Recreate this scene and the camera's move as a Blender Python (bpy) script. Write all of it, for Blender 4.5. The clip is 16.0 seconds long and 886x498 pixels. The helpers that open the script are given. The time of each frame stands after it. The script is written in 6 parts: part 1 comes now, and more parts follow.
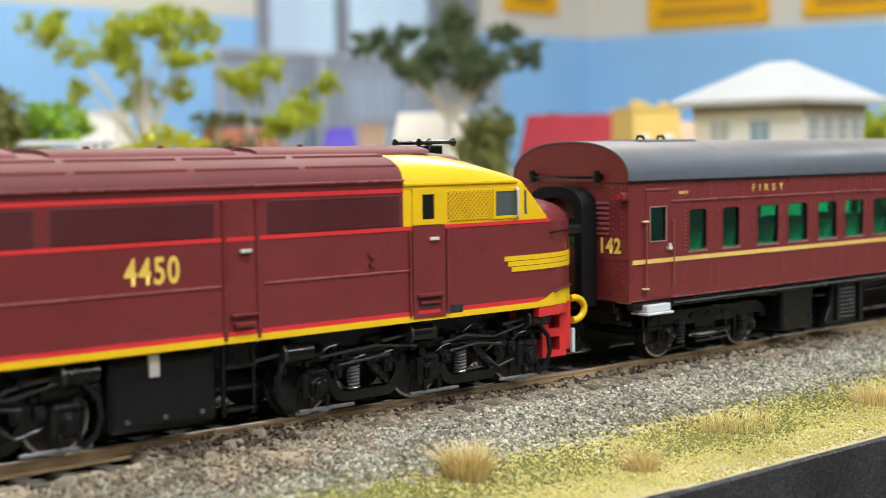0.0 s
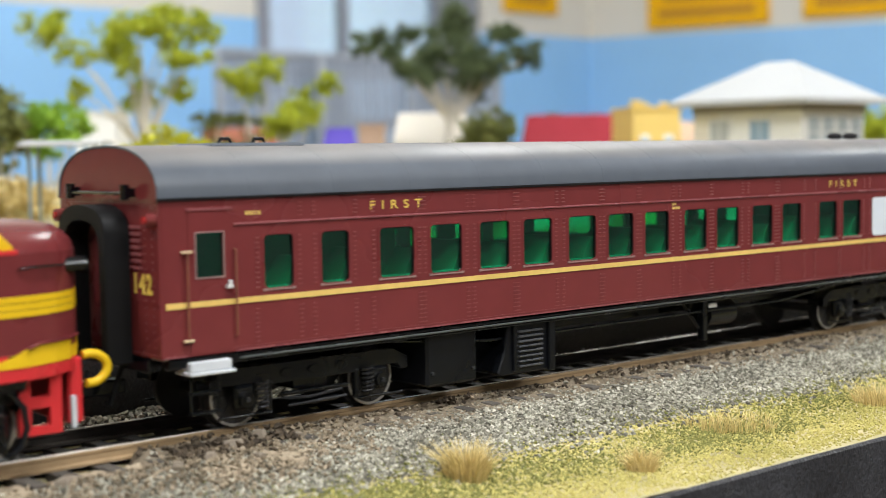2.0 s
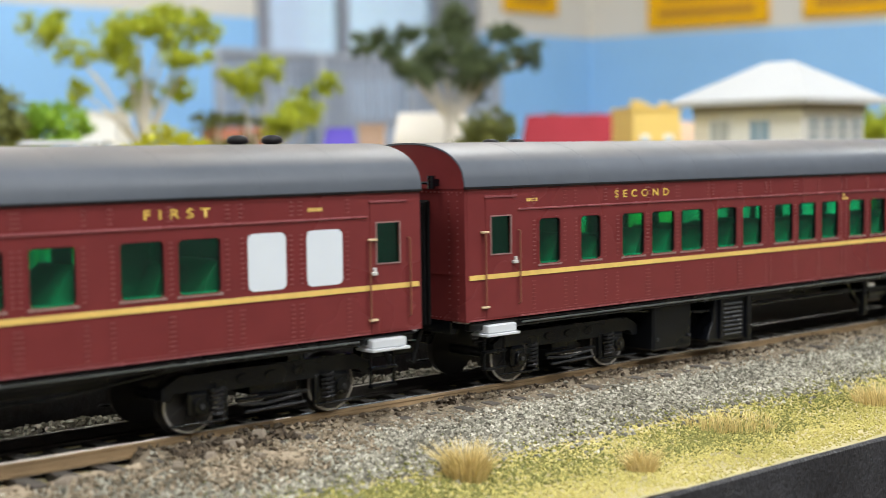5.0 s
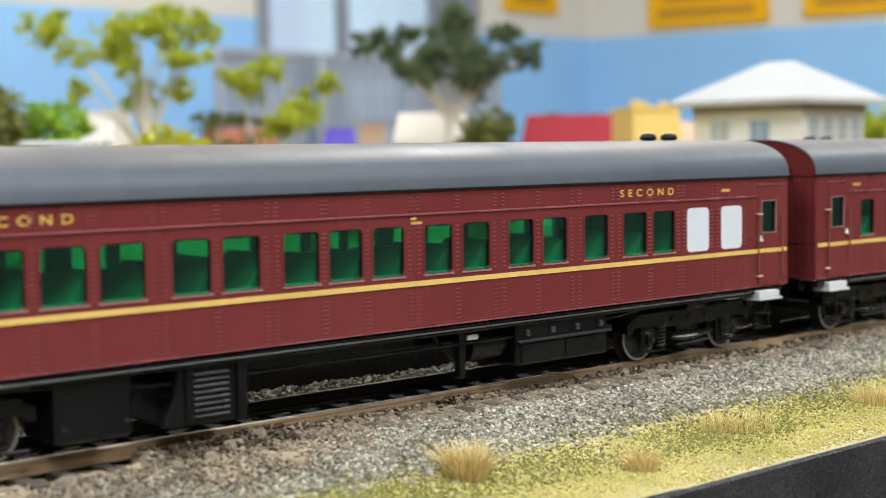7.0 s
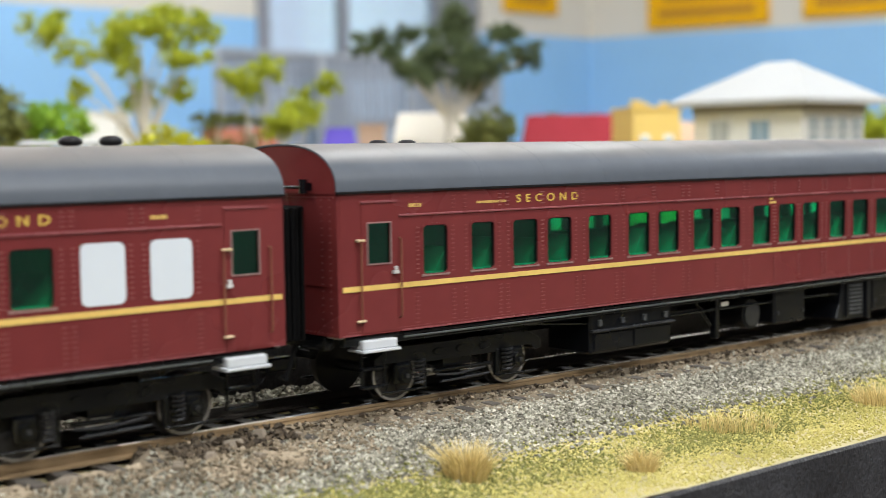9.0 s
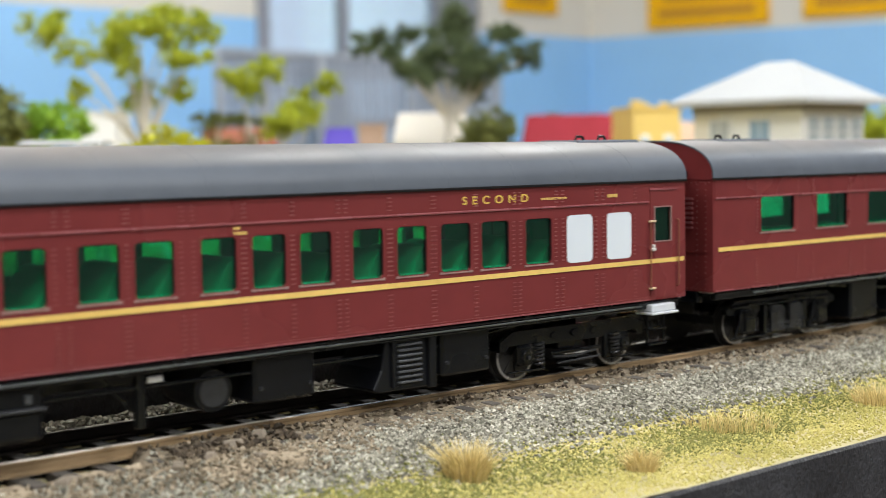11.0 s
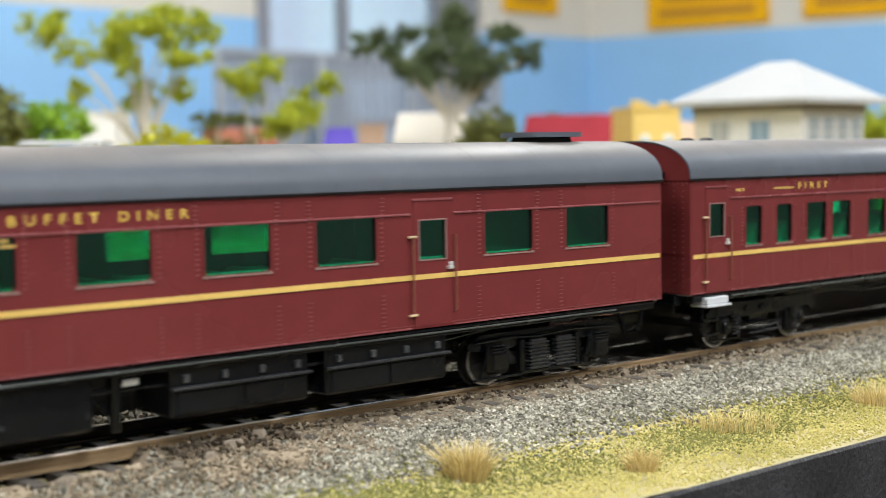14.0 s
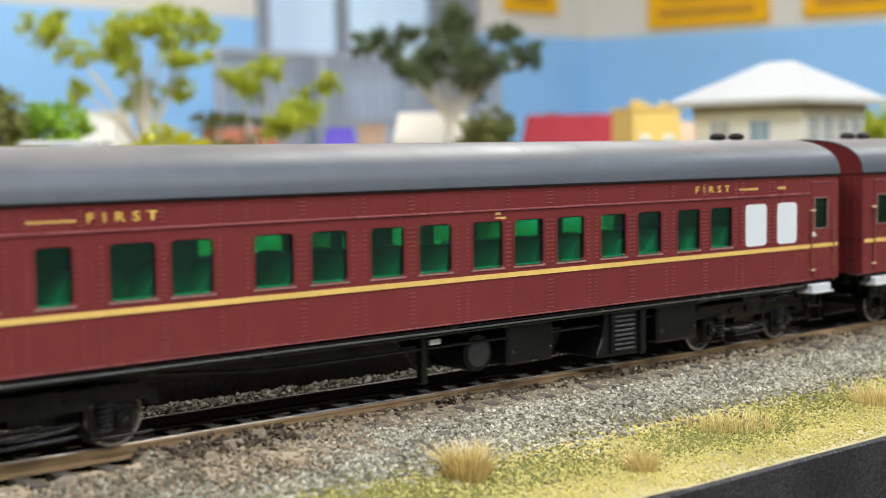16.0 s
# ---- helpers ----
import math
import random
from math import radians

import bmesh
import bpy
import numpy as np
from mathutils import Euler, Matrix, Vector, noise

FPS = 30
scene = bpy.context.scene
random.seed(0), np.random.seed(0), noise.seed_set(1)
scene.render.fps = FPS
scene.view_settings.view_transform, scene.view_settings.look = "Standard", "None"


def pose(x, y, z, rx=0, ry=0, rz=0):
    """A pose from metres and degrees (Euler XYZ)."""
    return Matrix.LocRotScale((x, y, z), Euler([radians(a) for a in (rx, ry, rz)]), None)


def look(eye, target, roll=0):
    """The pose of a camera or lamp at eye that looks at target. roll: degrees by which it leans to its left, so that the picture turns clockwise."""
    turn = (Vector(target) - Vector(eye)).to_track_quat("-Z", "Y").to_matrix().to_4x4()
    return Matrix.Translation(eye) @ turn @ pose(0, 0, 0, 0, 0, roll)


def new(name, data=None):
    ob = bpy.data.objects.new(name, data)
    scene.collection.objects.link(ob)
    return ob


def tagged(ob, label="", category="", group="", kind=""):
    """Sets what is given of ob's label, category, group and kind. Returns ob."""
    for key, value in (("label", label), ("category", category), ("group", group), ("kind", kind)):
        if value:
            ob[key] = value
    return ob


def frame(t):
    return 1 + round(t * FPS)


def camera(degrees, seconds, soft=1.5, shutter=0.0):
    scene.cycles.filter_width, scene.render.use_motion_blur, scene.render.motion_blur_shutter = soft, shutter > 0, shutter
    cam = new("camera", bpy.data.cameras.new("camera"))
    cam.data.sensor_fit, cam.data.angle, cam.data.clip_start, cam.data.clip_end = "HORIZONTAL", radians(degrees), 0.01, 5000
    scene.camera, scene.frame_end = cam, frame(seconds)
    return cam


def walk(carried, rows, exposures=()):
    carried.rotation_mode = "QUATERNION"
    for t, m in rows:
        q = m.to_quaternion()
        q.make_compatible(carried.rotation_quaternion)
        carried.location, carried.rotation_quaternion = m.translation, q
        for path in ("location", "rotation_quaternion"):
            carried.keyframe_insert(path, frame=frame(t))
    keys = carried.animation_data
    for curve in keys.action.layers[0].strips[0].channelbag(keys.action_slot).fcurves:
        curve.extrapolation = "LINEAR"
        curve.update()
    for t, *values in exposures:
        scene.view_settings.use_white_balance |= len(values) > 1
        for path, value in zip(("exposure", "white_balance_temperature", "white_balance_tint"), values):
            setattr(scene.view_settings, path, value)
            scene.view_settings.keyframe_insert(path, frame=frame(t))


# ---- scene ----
# An HO-scale train running through a small layout that stands in a hall.
# Track along x, top of the rails at z = 0, true (model) metres.
cam = camera(35.74, 16.0, soft=0.55, shutter=0.25)
LAMP = 67.0
EYE = Vector((0.0, -0.20295, 0.04518))
YAW, PITCH, ROLL = 0.70807, -0.07158, -0.80
AHEAD = Vector((math.cos(PITCH) * math.sin(YAW), math.cos(PITCH) * math.cos(YAW), math.sin(PITCH)))
cam.data.dof.use_dof = True
cam.data.dof.focus_distance = 0.260
cam.data.dof.aperture_fstop = 22.0
walk(cam, [(0, look(EYE, EYE + AHEAD, ROLL)), (16, look(EYE, EYE + AHEAD, ROLL))], [(0, 0.0, 6500, 10), (16, 0.0, 6500, 10)])

# how far the train has run, in metres, at each time
RUN = [(0, .0707), (.5, .0958), (1, .1214), (1.5, .1486), (2, .1771), (2.5, .2065), (3, .2358), (3.5, .2652), (4, .2951),
       (4.5, .3252), (5, .3560), (5.5, .3877), (6, .4207), (6.5, .4549), (7, .4884), (7.5, .5227), (8, .5573), (8.5, .5915),
       (9, .6259), (9.5, .6605), (10, .6952), (10.5, .7304), (11, .7659), (11.5, .8032), (12, .8425), (12.5, .8845),
       (13, .9272), (13.5, .9707), (14, 1.0149), (14.5, 1.0593), (15, 1.1028), (15.5, 1.1469), (16, 1.1907)]


def room(side, away, z=0.0):
    """A place in the hall: metres to the side of and away from the viewing corner."""
    return Vector((side * math.cos(YAW) + away * math.sin(YAW), EYE.y - side * math.sin(YAW) + away * math.cos(YAW), z))


# ---- light ----
world = bpy.data.worlds.new("world")
scene.world = world
world.use_nodes = True
sky = world.node_tree.nodes.new("ShaderNodeTexSky")
sky.sky_type, sky.sun_disc, sky.sun_elevation, sky.sun_rotation = "NISHITA", False, radians(40), radians(60)
back = world.node_tree.nodes["Background"]
world.node_tree.links.new(sky.outputs[0], back.inputs[0])
back.inputs[1].default_value = 0.1


def area(name, m, sx, sy, power, colour=(1, 1, 1)):
    lamp = bpy.data.lights.new(name, "AREA")
    lamp.shape, lamp.size, lamp.size_y, lamp.energy, lamp.color = "RECTANGLE", sx, sy, power, colour
    ob = new(name, lamp)
    ob.matrix_world = m
    return ob


# ---- materials ----
def mat(name, colour, rough=0.5, metal=0.0, spec=0.5, coat=0.0, grain=None, bump=None, vary=0.0, object_vary=0.0, island=0.0, glow=0.0):
    """grain: (scale, strength) colour noise per metre; bump: (scale, depth in metres)."""
    m = bpy.data.materials.new(name)
    m.use_nodes = True
    n, l = m.node_tree.nodes, m.node_tree.links
    b = n["Principled BSDF"]
    b.inputs["Base Color"].default_value = (*colour, 1)
    b.inputs["Roughness"].default_value = rough
    b.inputs["Metallic"].default_value = metal
    b.inputs["Specular IOR Level"].default_value = spec
    b.inputs["Coat Weight"].default_value = coat
    b.inputs["Coat Roughness"].default_value = 0.12
    tc = n.new("ShaderNodeTexCoord")
    last = None
    if grain:
        a, s = n.new("ShaderNodeTexNoise"), n.new("ShaderNodeTexNoise")
        a.inputs["Scale"].default_value, s.inputs["Scale"].default_value = grain[0], grain[0] * 0.11
        a.inputs["Detail"].default_value = 5
        s.inputs["Detail"].default_value = 3
        for t in (a, s):
            l.new(tc.outputs["Object"], t.inputs["Vector"])
        add = n.new("ShaderNodeMath")
        add.operation = "ADD"
        l.new(a.outputs[0], add.inputs[0])
        l.new(s.outputs[0], add.inputs[1])
        mr = n.new("ShaderNodeMapRange")
        mr.inputs[1].default_value, mr.inputs[2].default_value = 0.6, 1.4
        mr.inputs[3].default_value, mr.inputs[4].default_value = 1 - grain[1], 1 + grain[1]
        l.new(add.outputs[0], mr.inputs[0])
        last = mr.outputs[0]
        rr = n.new("ShaderNodeMapRange")
        rr.inputs[1].default_value, rr.inputs[2].default_value = 0.35, 0.65
        rr.inputs[3].default_value, rr.inputs[4].default_value = max(0, rough - 0.08), min(1, rough + 0.1)
        l.new(s.outputs[0], rr.inputs[0])
        l.new(rr.outputs[0], b.inputs["Roughness"])
    src = None
    if object_vary:
        src, amount = n.new("ShaderNodeObjectInfo").outputs["Random"], object_vary
    if island:
        src, amount = n.new("ShaderNodeNewGeometry").outputs["Random Per Island"], island
    if src:
        mr = n.new("ShaderNodeMapRange")
        mr.inputs[3].default_value, mr.inputs[4].default_value = 1 - amount, 1 + amount
        l.new(src, mr.inputs[0])
        if last:
            mul = n.new("ShaderNodeMath")
            mul.operation = "MULTIPLY"
            l.new(last, mul.inputs[0])
            l.new(mr.outputs[0], mul.inputs[1])
            last = mul.outputs[0]
        else:
            last = mr.outputs[0]
    if last:
        v = n.new("ShaderNodeVectorMath")
        v.operation = "SCALE"
        v.inputs[0].default_value = colour
        l.new(last, v.inputs["Scale"])
        l.new(v.outputs[0], b.inputs["Base Color"])
    if bump:
        t = n.new("ShaderNodeTexNoise")
        t.inputs["Scale"].default_value, t.inputs["Detail"].default_value = bump[0], 4
        l.new(tc.outputs["Object"], t.inputs["Vector"])
        bp = n.new("ShaderNodeBump")
        bp.inputs["Strength"].default_value, bp.inputs["Distance"].default_value = 0.6, bump[1]
        l.new(t.outputs[0], bp.inputs["Height"])
        l.new(bp.outputs[0], b.inputs["Normal"])
    if glow:
        b.inputs["Emission Color"].default_value = (*colour, 1)
        b.inputs["Emission Strength"].default_value = glow
    return m


def dust_and_toplight(m, top_tint, low=0.80, high=1.0, amount=0.75):
    """Settled dust and painted-in light from above on a paint's upward faces."""
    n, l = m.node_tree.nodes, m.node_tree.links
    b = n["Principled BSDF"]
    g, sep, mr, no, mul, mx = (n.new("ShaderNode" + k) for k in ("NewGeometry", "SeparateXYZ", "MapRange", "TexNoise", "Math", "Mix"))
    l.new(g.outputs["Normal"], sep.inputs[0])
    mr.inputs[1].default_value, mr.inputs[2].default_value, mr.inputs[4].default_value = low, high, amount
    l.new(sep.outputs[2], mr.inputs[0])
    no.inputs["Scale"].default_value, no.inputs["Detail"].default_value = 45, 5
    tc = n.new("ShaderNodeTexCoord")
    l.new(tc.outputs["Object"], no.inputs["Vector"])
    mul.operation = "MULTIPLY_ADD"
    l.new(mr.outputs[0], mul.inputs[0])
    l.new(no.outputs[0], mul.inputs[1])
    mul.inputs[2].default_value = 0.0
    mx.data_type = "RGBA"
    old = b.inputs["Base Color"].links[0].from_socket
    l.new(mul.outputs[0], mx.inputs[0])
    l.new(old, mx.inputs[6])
    mx.inputs[7].default_value = (*top_tint, 1)
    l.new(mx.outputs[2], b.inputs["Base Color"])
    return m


def tint_glass(name, colour, gloss=0.04):
    m = bpy.data.materials.new(name)
    m.use_nodes = True
    n, l = m.node_tree.nodes, m.node_tree.links
    n.remove(n["Principled BSDF"])
    t, g, mix, fr = n.new("ShaderNodeBsdfTransparent"), n.new("ShaderNodeBsdfGlossy"), n.new("ShaderNodeMixShader"), n.new("ShaderNodeLayerWeight")
    pw, ml = n.new("ShaderNodeMath"), n.new("ShaderNodeMath")
    pw.operation, pw.inputs[1].default_value = "POWER", 4.0
    ml.operation, ml.inputs[1].default_value, ml.inputs[2].default_value = "MULTIPLY_ADD", 0.5, 0.115
    t.inputs[0].default_value = (*colour, 1)
    g.inputs["Roughness"].default_value = gloss
    fr.inputs[0].default_value = 0.5
    g.inputs["Color"].default_value = (0.55, 0.98, 0.86, 1)
    l.new(fr.outputs["Facing"], pw.inputs[0])
    l.new(pw.outputs[0], ml.inputs[0])
    l.new(ml.outputs[0], mix.inputs[0])
    l.new(t.outputs[0], mix.inputs[1])
    l.new(g.outputs[0], mix.inputs[2])
    l.new(mix.outputs[0], n["Material Output"].inputs[0])
    return m


def ramp_mat(name, colours, scale, rough=0.9, bump=None, island=False, mix=0.5, spec=0.3):
    """Colours picked by noise, or at random for each loose piece."""
    m = bpy.data.materials.new(name)
    m.use_nodes = True
    n, l = m.node_tree.nodes, m.node_tree.links
    b = n["Principled BSDF"]
    b.inputs["Roughness"].default_value = rough
    b.inputs["Specular IOR Level"].default_value = spec
    r = n.new("ShaderNodeValToRGB")
    e = r.color_ramp.elements
    while len(e) < len(colours):
        e.new(0.5)
    for i, c in enumerate(colours):
        e[i].position = i / (len(colours) - 1)
        e[i].color = (*c, 1)
    tc = n.new("ShaderNodeTexCoord")
    no = n.new("ShaderNodeTexNoise")
    no.inputs["Scale"].default_value, no.inputs["Detail"].default_value = scale, 6
    l.new(tc.outputs["Object"], no.inputs["Vector"])
    mr = n.new("ShaderNodeMapRange")
    mr.inputs[1].default_value, mr.inputs[2].default_value = 0.28, 0.72
    l.new(no.outputs[0], mr.inputs[0])
    fac = mr.outputs[0]
    if island:
        g = n.new("ShaderNodeNewGeometry")
        mx = n.new("ShaderNodeMix")
        mx.inputs[0].default_value = mix
        l.new(fac, mx.inputs[2])
        l.new(g.outputs["Random Per Island"], mx.inputs[3])
        fac = mx.outputs[0]
    l.new(fac, r.inputs[0])
    l.new(r.outputs[0], b.inputs["Base Color"])
    if bump:
        t = n.new("ShaderNodeTexNoise")
        t.inputs["Scale"].default_value, t.inputs["Detail"].default_value = bump[0], 5
        l.new(tc.outputs["Object"], t.inputs["Vector"])
        bp = n.new("ShaderNodeBump")
        bp.inputs["Strength"].default_value, bp.inputs["Distance"].default_value = 0.8, bump[1]
        l.new(t.outputs[0], bp.inputs["Height"])
        l.new(bp.outputs[0], b.inputs["Normal"])
    return m


MAROON = mat("maroon_paint", (0.162, 0.029, 0.0295), 0.27, spec=0.42, grain=(260, 0.10), bump=(4000, 0.00001))
MAROON_LIGHT = mat("maroon_moulding", (0.24, 0.07, 0.075), 0.28, grain=(900, 0.1))
LOCO_RED = mat("loco_maroon_paint", (0.155, 0.027, 0.0285), 0.25, spec=0.42, grain=(260, 0.10), bump=(4000, 0.00001))
LOCO_ROOF = mat("loco_roof_maroon", (0.150, 0.040, 0.042), 0.6, spec=0.3, grain=(160, 0.15), bump=(2500, 0.00002))
LOCO_DARK = mat("maroon_grille", (0.105, 0.022, 0.027), 0.5, grain=(500, 0.15))
LOCO_SLAT = mat("maroon_slat", (0.13, 0.026, 0.030), 0.4, grain=(500, 0.12))
RED = mat("signal_red", (0.60, 0.03, 0.035), 0.35, grain=(500, 0.08))
YELLOW = mat("loco_yellow", (0.72, 0.46, 0.012), 0.36, spec=0.3, grain=(300, 0.06))
GOLD = mat("gold_lining", (0.72, 0.49, 0.14), 0.45, grain=(700, 0.12))
ROOF = mat("roof_grey", (0.086, 0.098, 0.119), 0.47, spec=0.42, grain=(180, 0.12), bump=(2500, 0.00002))
# the tan top is dust plus the ceiling's warm light put into the colour
dust_and_toplight(ROOF, (0.25, 0.21, 0.175), 0.72, 1.0, 1.0)
ROOF_EDGE = mat("roof_gutter_black", (0.008, 0.007, 0.008), 0.45, spec=0.25)
BLACK = mat("underframe_black", (0.0024, 0.0030, 0.0044), 0.22, spec=0.45, grain=(600, 0.3), bump=(3000, 0.00004))
BLACK_SOFT = mat("rubber_black", (0.007, 0.007, 0.0075), 0.6, spec=0.15, grain=(400, 0.2))
BOX_GREY = mat("equipment_dark_grey", (0.0045, 0.0051, 0.0070), 0.30, spec=0.34, grain=(500, 0.2), bump=(2500, 0.00003))
STEEL = mat("wheel_steel", (0.40, 0.38, 0.36), 0.3, metal=0.5, grain=(800, 0.2))
WHITE = mat("white_paint", (0.55, 0.57, 0.60), 0.45, grain=(300, 0.05))
CHROME = mat("bright_metal", (0.75, 0.74, 0.72), 0.25, metal=0.35)
BRASS = mat("brown_handrail", (0.21, 0.075, 0.045), 0.4)
GREEN_GLASS = tint_glass("green_tinted_glazing", (0.06, 0.74, 0.46))
CLEAR = tint_glass("cab_glass", (0.86, 0.9, 0.9))
SEAT = mat("seat_green", (0.21, 0.24, 0.205), 0.6, grain=(500, 0.15), object_vary=0.35)
INNER = mat("interior_dark", (0.34, 0.36, 0.35), 0.7, grain=(300, 0.1))
CLOSET = mat("dark_closet_wall", (0.12, 0.14, 0.135), 0.6, grain=(200, 0.2))
FROST = mat("frosted_white_pane", (0.66, 0.71, 0.77), 0.3, grain=(200, 0.03))

dust_and_toplight(LOCO_ROOF, (0.36, 0.22, 0.19), 0.75, 1.0, 0.8)
MM = 0.001


class Geo:
    """Loose faces, in millimetres."""

    def __init__(self):
        self.v, self.f = [], []

    def add(self, verts, faces):
        k = len(self.v)
        self.v.extend(verts)
        self.f.extend(tuple(i + k for i in f) for f in faces)
        return self

    def box(self, x0, x1, y0, y1, z0, z1, c=0.0):
        if c <= 0:
            return self.add([(x, y, z) for x in (x0, x1) for y in (y0, y1) for z in (z0, z1)],
                            [(0, 1, 3, 2), (4, 6, 7, 5), (0, 4, 5, 1), (2, 3, 7, 6), (0, 2, 6, 4), (1, 5, 7, 3)])
        lim, vs, idx = ((x0, x1), (y0, y1), (z0, z1)), [], {}
        for sx in (0, 1):
            for sy in (0, 1):
                for sz in (0, 1):
                    s = (sx, sy, sz)
                    for a in range(3):
                        q = [lim[d][s[d]] + (0 if d == a else (c if s[d] == 0 else -c)) for d in range(3)]
                        idx[s, a] = len(vs)
                        vs.append(tuple(q))
        fs = []
        for a in range(3):
            b, d = (a + 1) % 3, (a + 2) % 3
            for side in (0, 1):
                loop = []
                for p, q in ((0, 0), (1, 0), (1, 1), (0, 1)):
                    s = [0, 0, 0]
                    s[a], s[b], s[d] = side, p, q
                    loop.append(idx[tuple(s), a])
                fs.append(tuple(loop if side else loop[::-1]))
            for p in (0, 1):
                for q in (0, 1):
                    s0, s1 = [0, 0, 0], [0, 0, 0]
                    s0[a], s0[b], s0[d] = 0, p, q
                    s1[a], s1[b], s1[d] = 1, p, q
                    s0, s1 = tuple(s0), tuple(s1)
                    fs.append((idx[s0, b], idx[s1, b], idx[s1, d], idx[s0, d]))
        for sx in (0, 1):
            for sy in (0, 1):
                for sz in (0, 1):
                    fs.append(tuple(idx[(sx, sy, sz), a] for a in range(3)))
        return self.add(vs, fs)

    def prism(self, pts, axis, a, b):
        """A polygon in the two other axes, drawn out along axis from a to b."""
        def put(p, q):
            r = list(p)
            r.insert(axis, q)
            return tuple(r)
        n = len(pts)
        return self.add([put(p, a) for p in pts] + [put(p, b) for p in pts],
                        [tuple(range(n))[::-1], tuple(range(n, 2 * n))] + [(i, (i + 1) % n, n + (i + 1) % n, n + i) for i in range(n)])

    def cyl(self, p, axis, r, a, b, n=14, r2=None):
        """A round bar about the point p (in the two other axes)."""
        r2 = r if r2 is None else r2
        def put(q, w):
            s = list(q)
            s.insert(axis, w)
            return tuple(s)
        ring = [(math.cos(2 * math.pi * i / n), math.sin(2 * math.pi * i / n)) for i in range(n)]
        return self.add([put((p[0] + r * c, p[1] + r * s), a) for c, s in ring] + [put((p[0] + r2 * c, p[1] + r2 * s), b) for c, s in ring],
                        [tuple(range(n))[::-1], tuple(range(n, 2 * n))] + [(i, (i + 1) % n, n + (i + 1) % n, n + i) for i in range(n)])

    def tube(self, pts, r, n=6):
        """A thin rod along points."""
        pts = [Vector(p) for p in pts]
        rings = []
        for i, p in enumerate(pts):
            d = (pts[min(i + 1, len(pts) - 1)] - pts[max(i - 1, 0)]).normalized()
            u = d.orthogonal().normalized() if i == 0 else (u - d * u.dot(d)).normalized()
            w = d.cross(u)
            rings.append([tuple(p + r * (math.cos(2 * math.pi * k / n) * u + math.sin(2 * math.pi * k / n) * w)) for k in range(n)])
        return self.loft(rings)

    def loft(self, rings, caps=True, closed=True):
        n = len(rings[0])
        fs = []
        for i in range(len(rings) - 1):
            for k in range(n if closed else n - 1):
                fs.append((i * n + k, i * n + (k + 1) % n, (i + 1) * n + (k + 1) % n, (i + 1) * n + k))
        if caps:
            fs += [tuple(range(n))[::-1], tuple(range((len(rings) - 1) * n, len(rings) * n))]
        return self.add([p for r in rings for p in r], fs)

    def sheet(self, x0, x1, z0, z1, y0, y1, holes):
        """A wall in x and z, from y0 to y1 thick, with openings (x0, x1, z0, z1) through it."""
        xs = sorted({x0, x1, *(h[0] for h in holes), *(h[1] for h in holes)})
        zs = sorted({z0, z1, *(h[2] for h in holes), *(h[3] for h in holes)})
        solid = lambda i, k: 0 <= i < len(xs) - 1 and 0 <= k < len(zs) - 1 and not any(
            h[0] < (xs[i] + xs[i + 1]) / 2 < h[1] and h[2] < (zs[k] + zs[k + 1]) / 2 < h[3] for h in holes)
        index, vs, fs = {}, [], []

        def at(i, k, s):
            if (i, k, s) not in index:
                index[i, k, s] = len(vs)
                vs.append((xs[i], (y0, y1)[s], zs[k]))
            return index[i, k, s]
        for i in range(len(xs) - 1):
            for k in range(len(zs) - 1):
                if not solid(i, k):
                    continue
                fs.append((at(i, k, 0), at(i + 1, k, 0), at(i + 1, k + 1, 0), at(i, k + 1, 0)))
                fs.append((at(i, k, 1), at(i, k + 1, 1), at(i + 1, k + 1, 1), at(i + 1, k, 1)))
                for (di, dk), (p, q) in (((-1, 0), ((i, k), (i, k + 1))), ((1, 0), ((i + 1, k + 1), (i + 1, k))),
                                         ((0, -1), ((i + 1, k), (i, k))), ((0, 1), ((i, k + 1), (i + 1, k + 1)))):
                    if not solid(i + di, k + dk):
                        fs.append((at(*p, 0), at(*q, 0), at(*q, 1), at(*p, 1)))
        return self.add(vs, fs)

    def mesh(self, name, material, smooth=0, scale=MM, worn=0.0):
        me = bpy.data.meshes.new(name)
        me.from_pydata([(x * scale, y * scale, z * scale) for x, y, z in self.v], [], self.f)
        bm = bmesh.new()
        bm.from_mesh(me)
        bmesh.ops.recalc_face_normals(bm, faces=bm.faces)
        if worn:
            edges = [e for e in bm.edges if len(e.link_faces) == 2 and e.calc_face_angle(0) > 0.7]
            bmesh.ops.bevel(bm, geom=edges, offset=worn * scale, segments=1, affect="EDGES", clamp_overlap=True)
        bm.to_mesh(me)
        bm.free()
        if smooth:
            me.shade_smooth()
            me.set_sharp_from_angle(angle=radians(smooth))
        me.materials.append(material)
        return me


def rounded(x0, x1, z0, z1, r, n=4):
    out = []
    for cx, cz, a in ((x1 - r, z0 + r, -90), (x1 - r, z1 - r, 0), (x0 + r, z1 - r, 90), (x0 + r, z0 + r, 180)):
        out += [(cx + r * math.cos(radians(a + 90 * i / n)), cz + r * math.sin(radians(a + 90 * i / n))) for i in range(n + 1)]
    return out


def part(name, geo, material, parent, label="", smooth=0, at=(0, 0, 0)):
    me = geo if isinstance(geo, bpy.types.Mesh) else geo.mesh(name, material, smooth)
    ob = new(name, me)
    ob.parent = parent
    ob.location = [c * MM for c in at]
    if label:
        ob["label"] = label
    if material in (GREEN_GLASS, CLEAR):
        ob.visible_shadow = False
    return ob


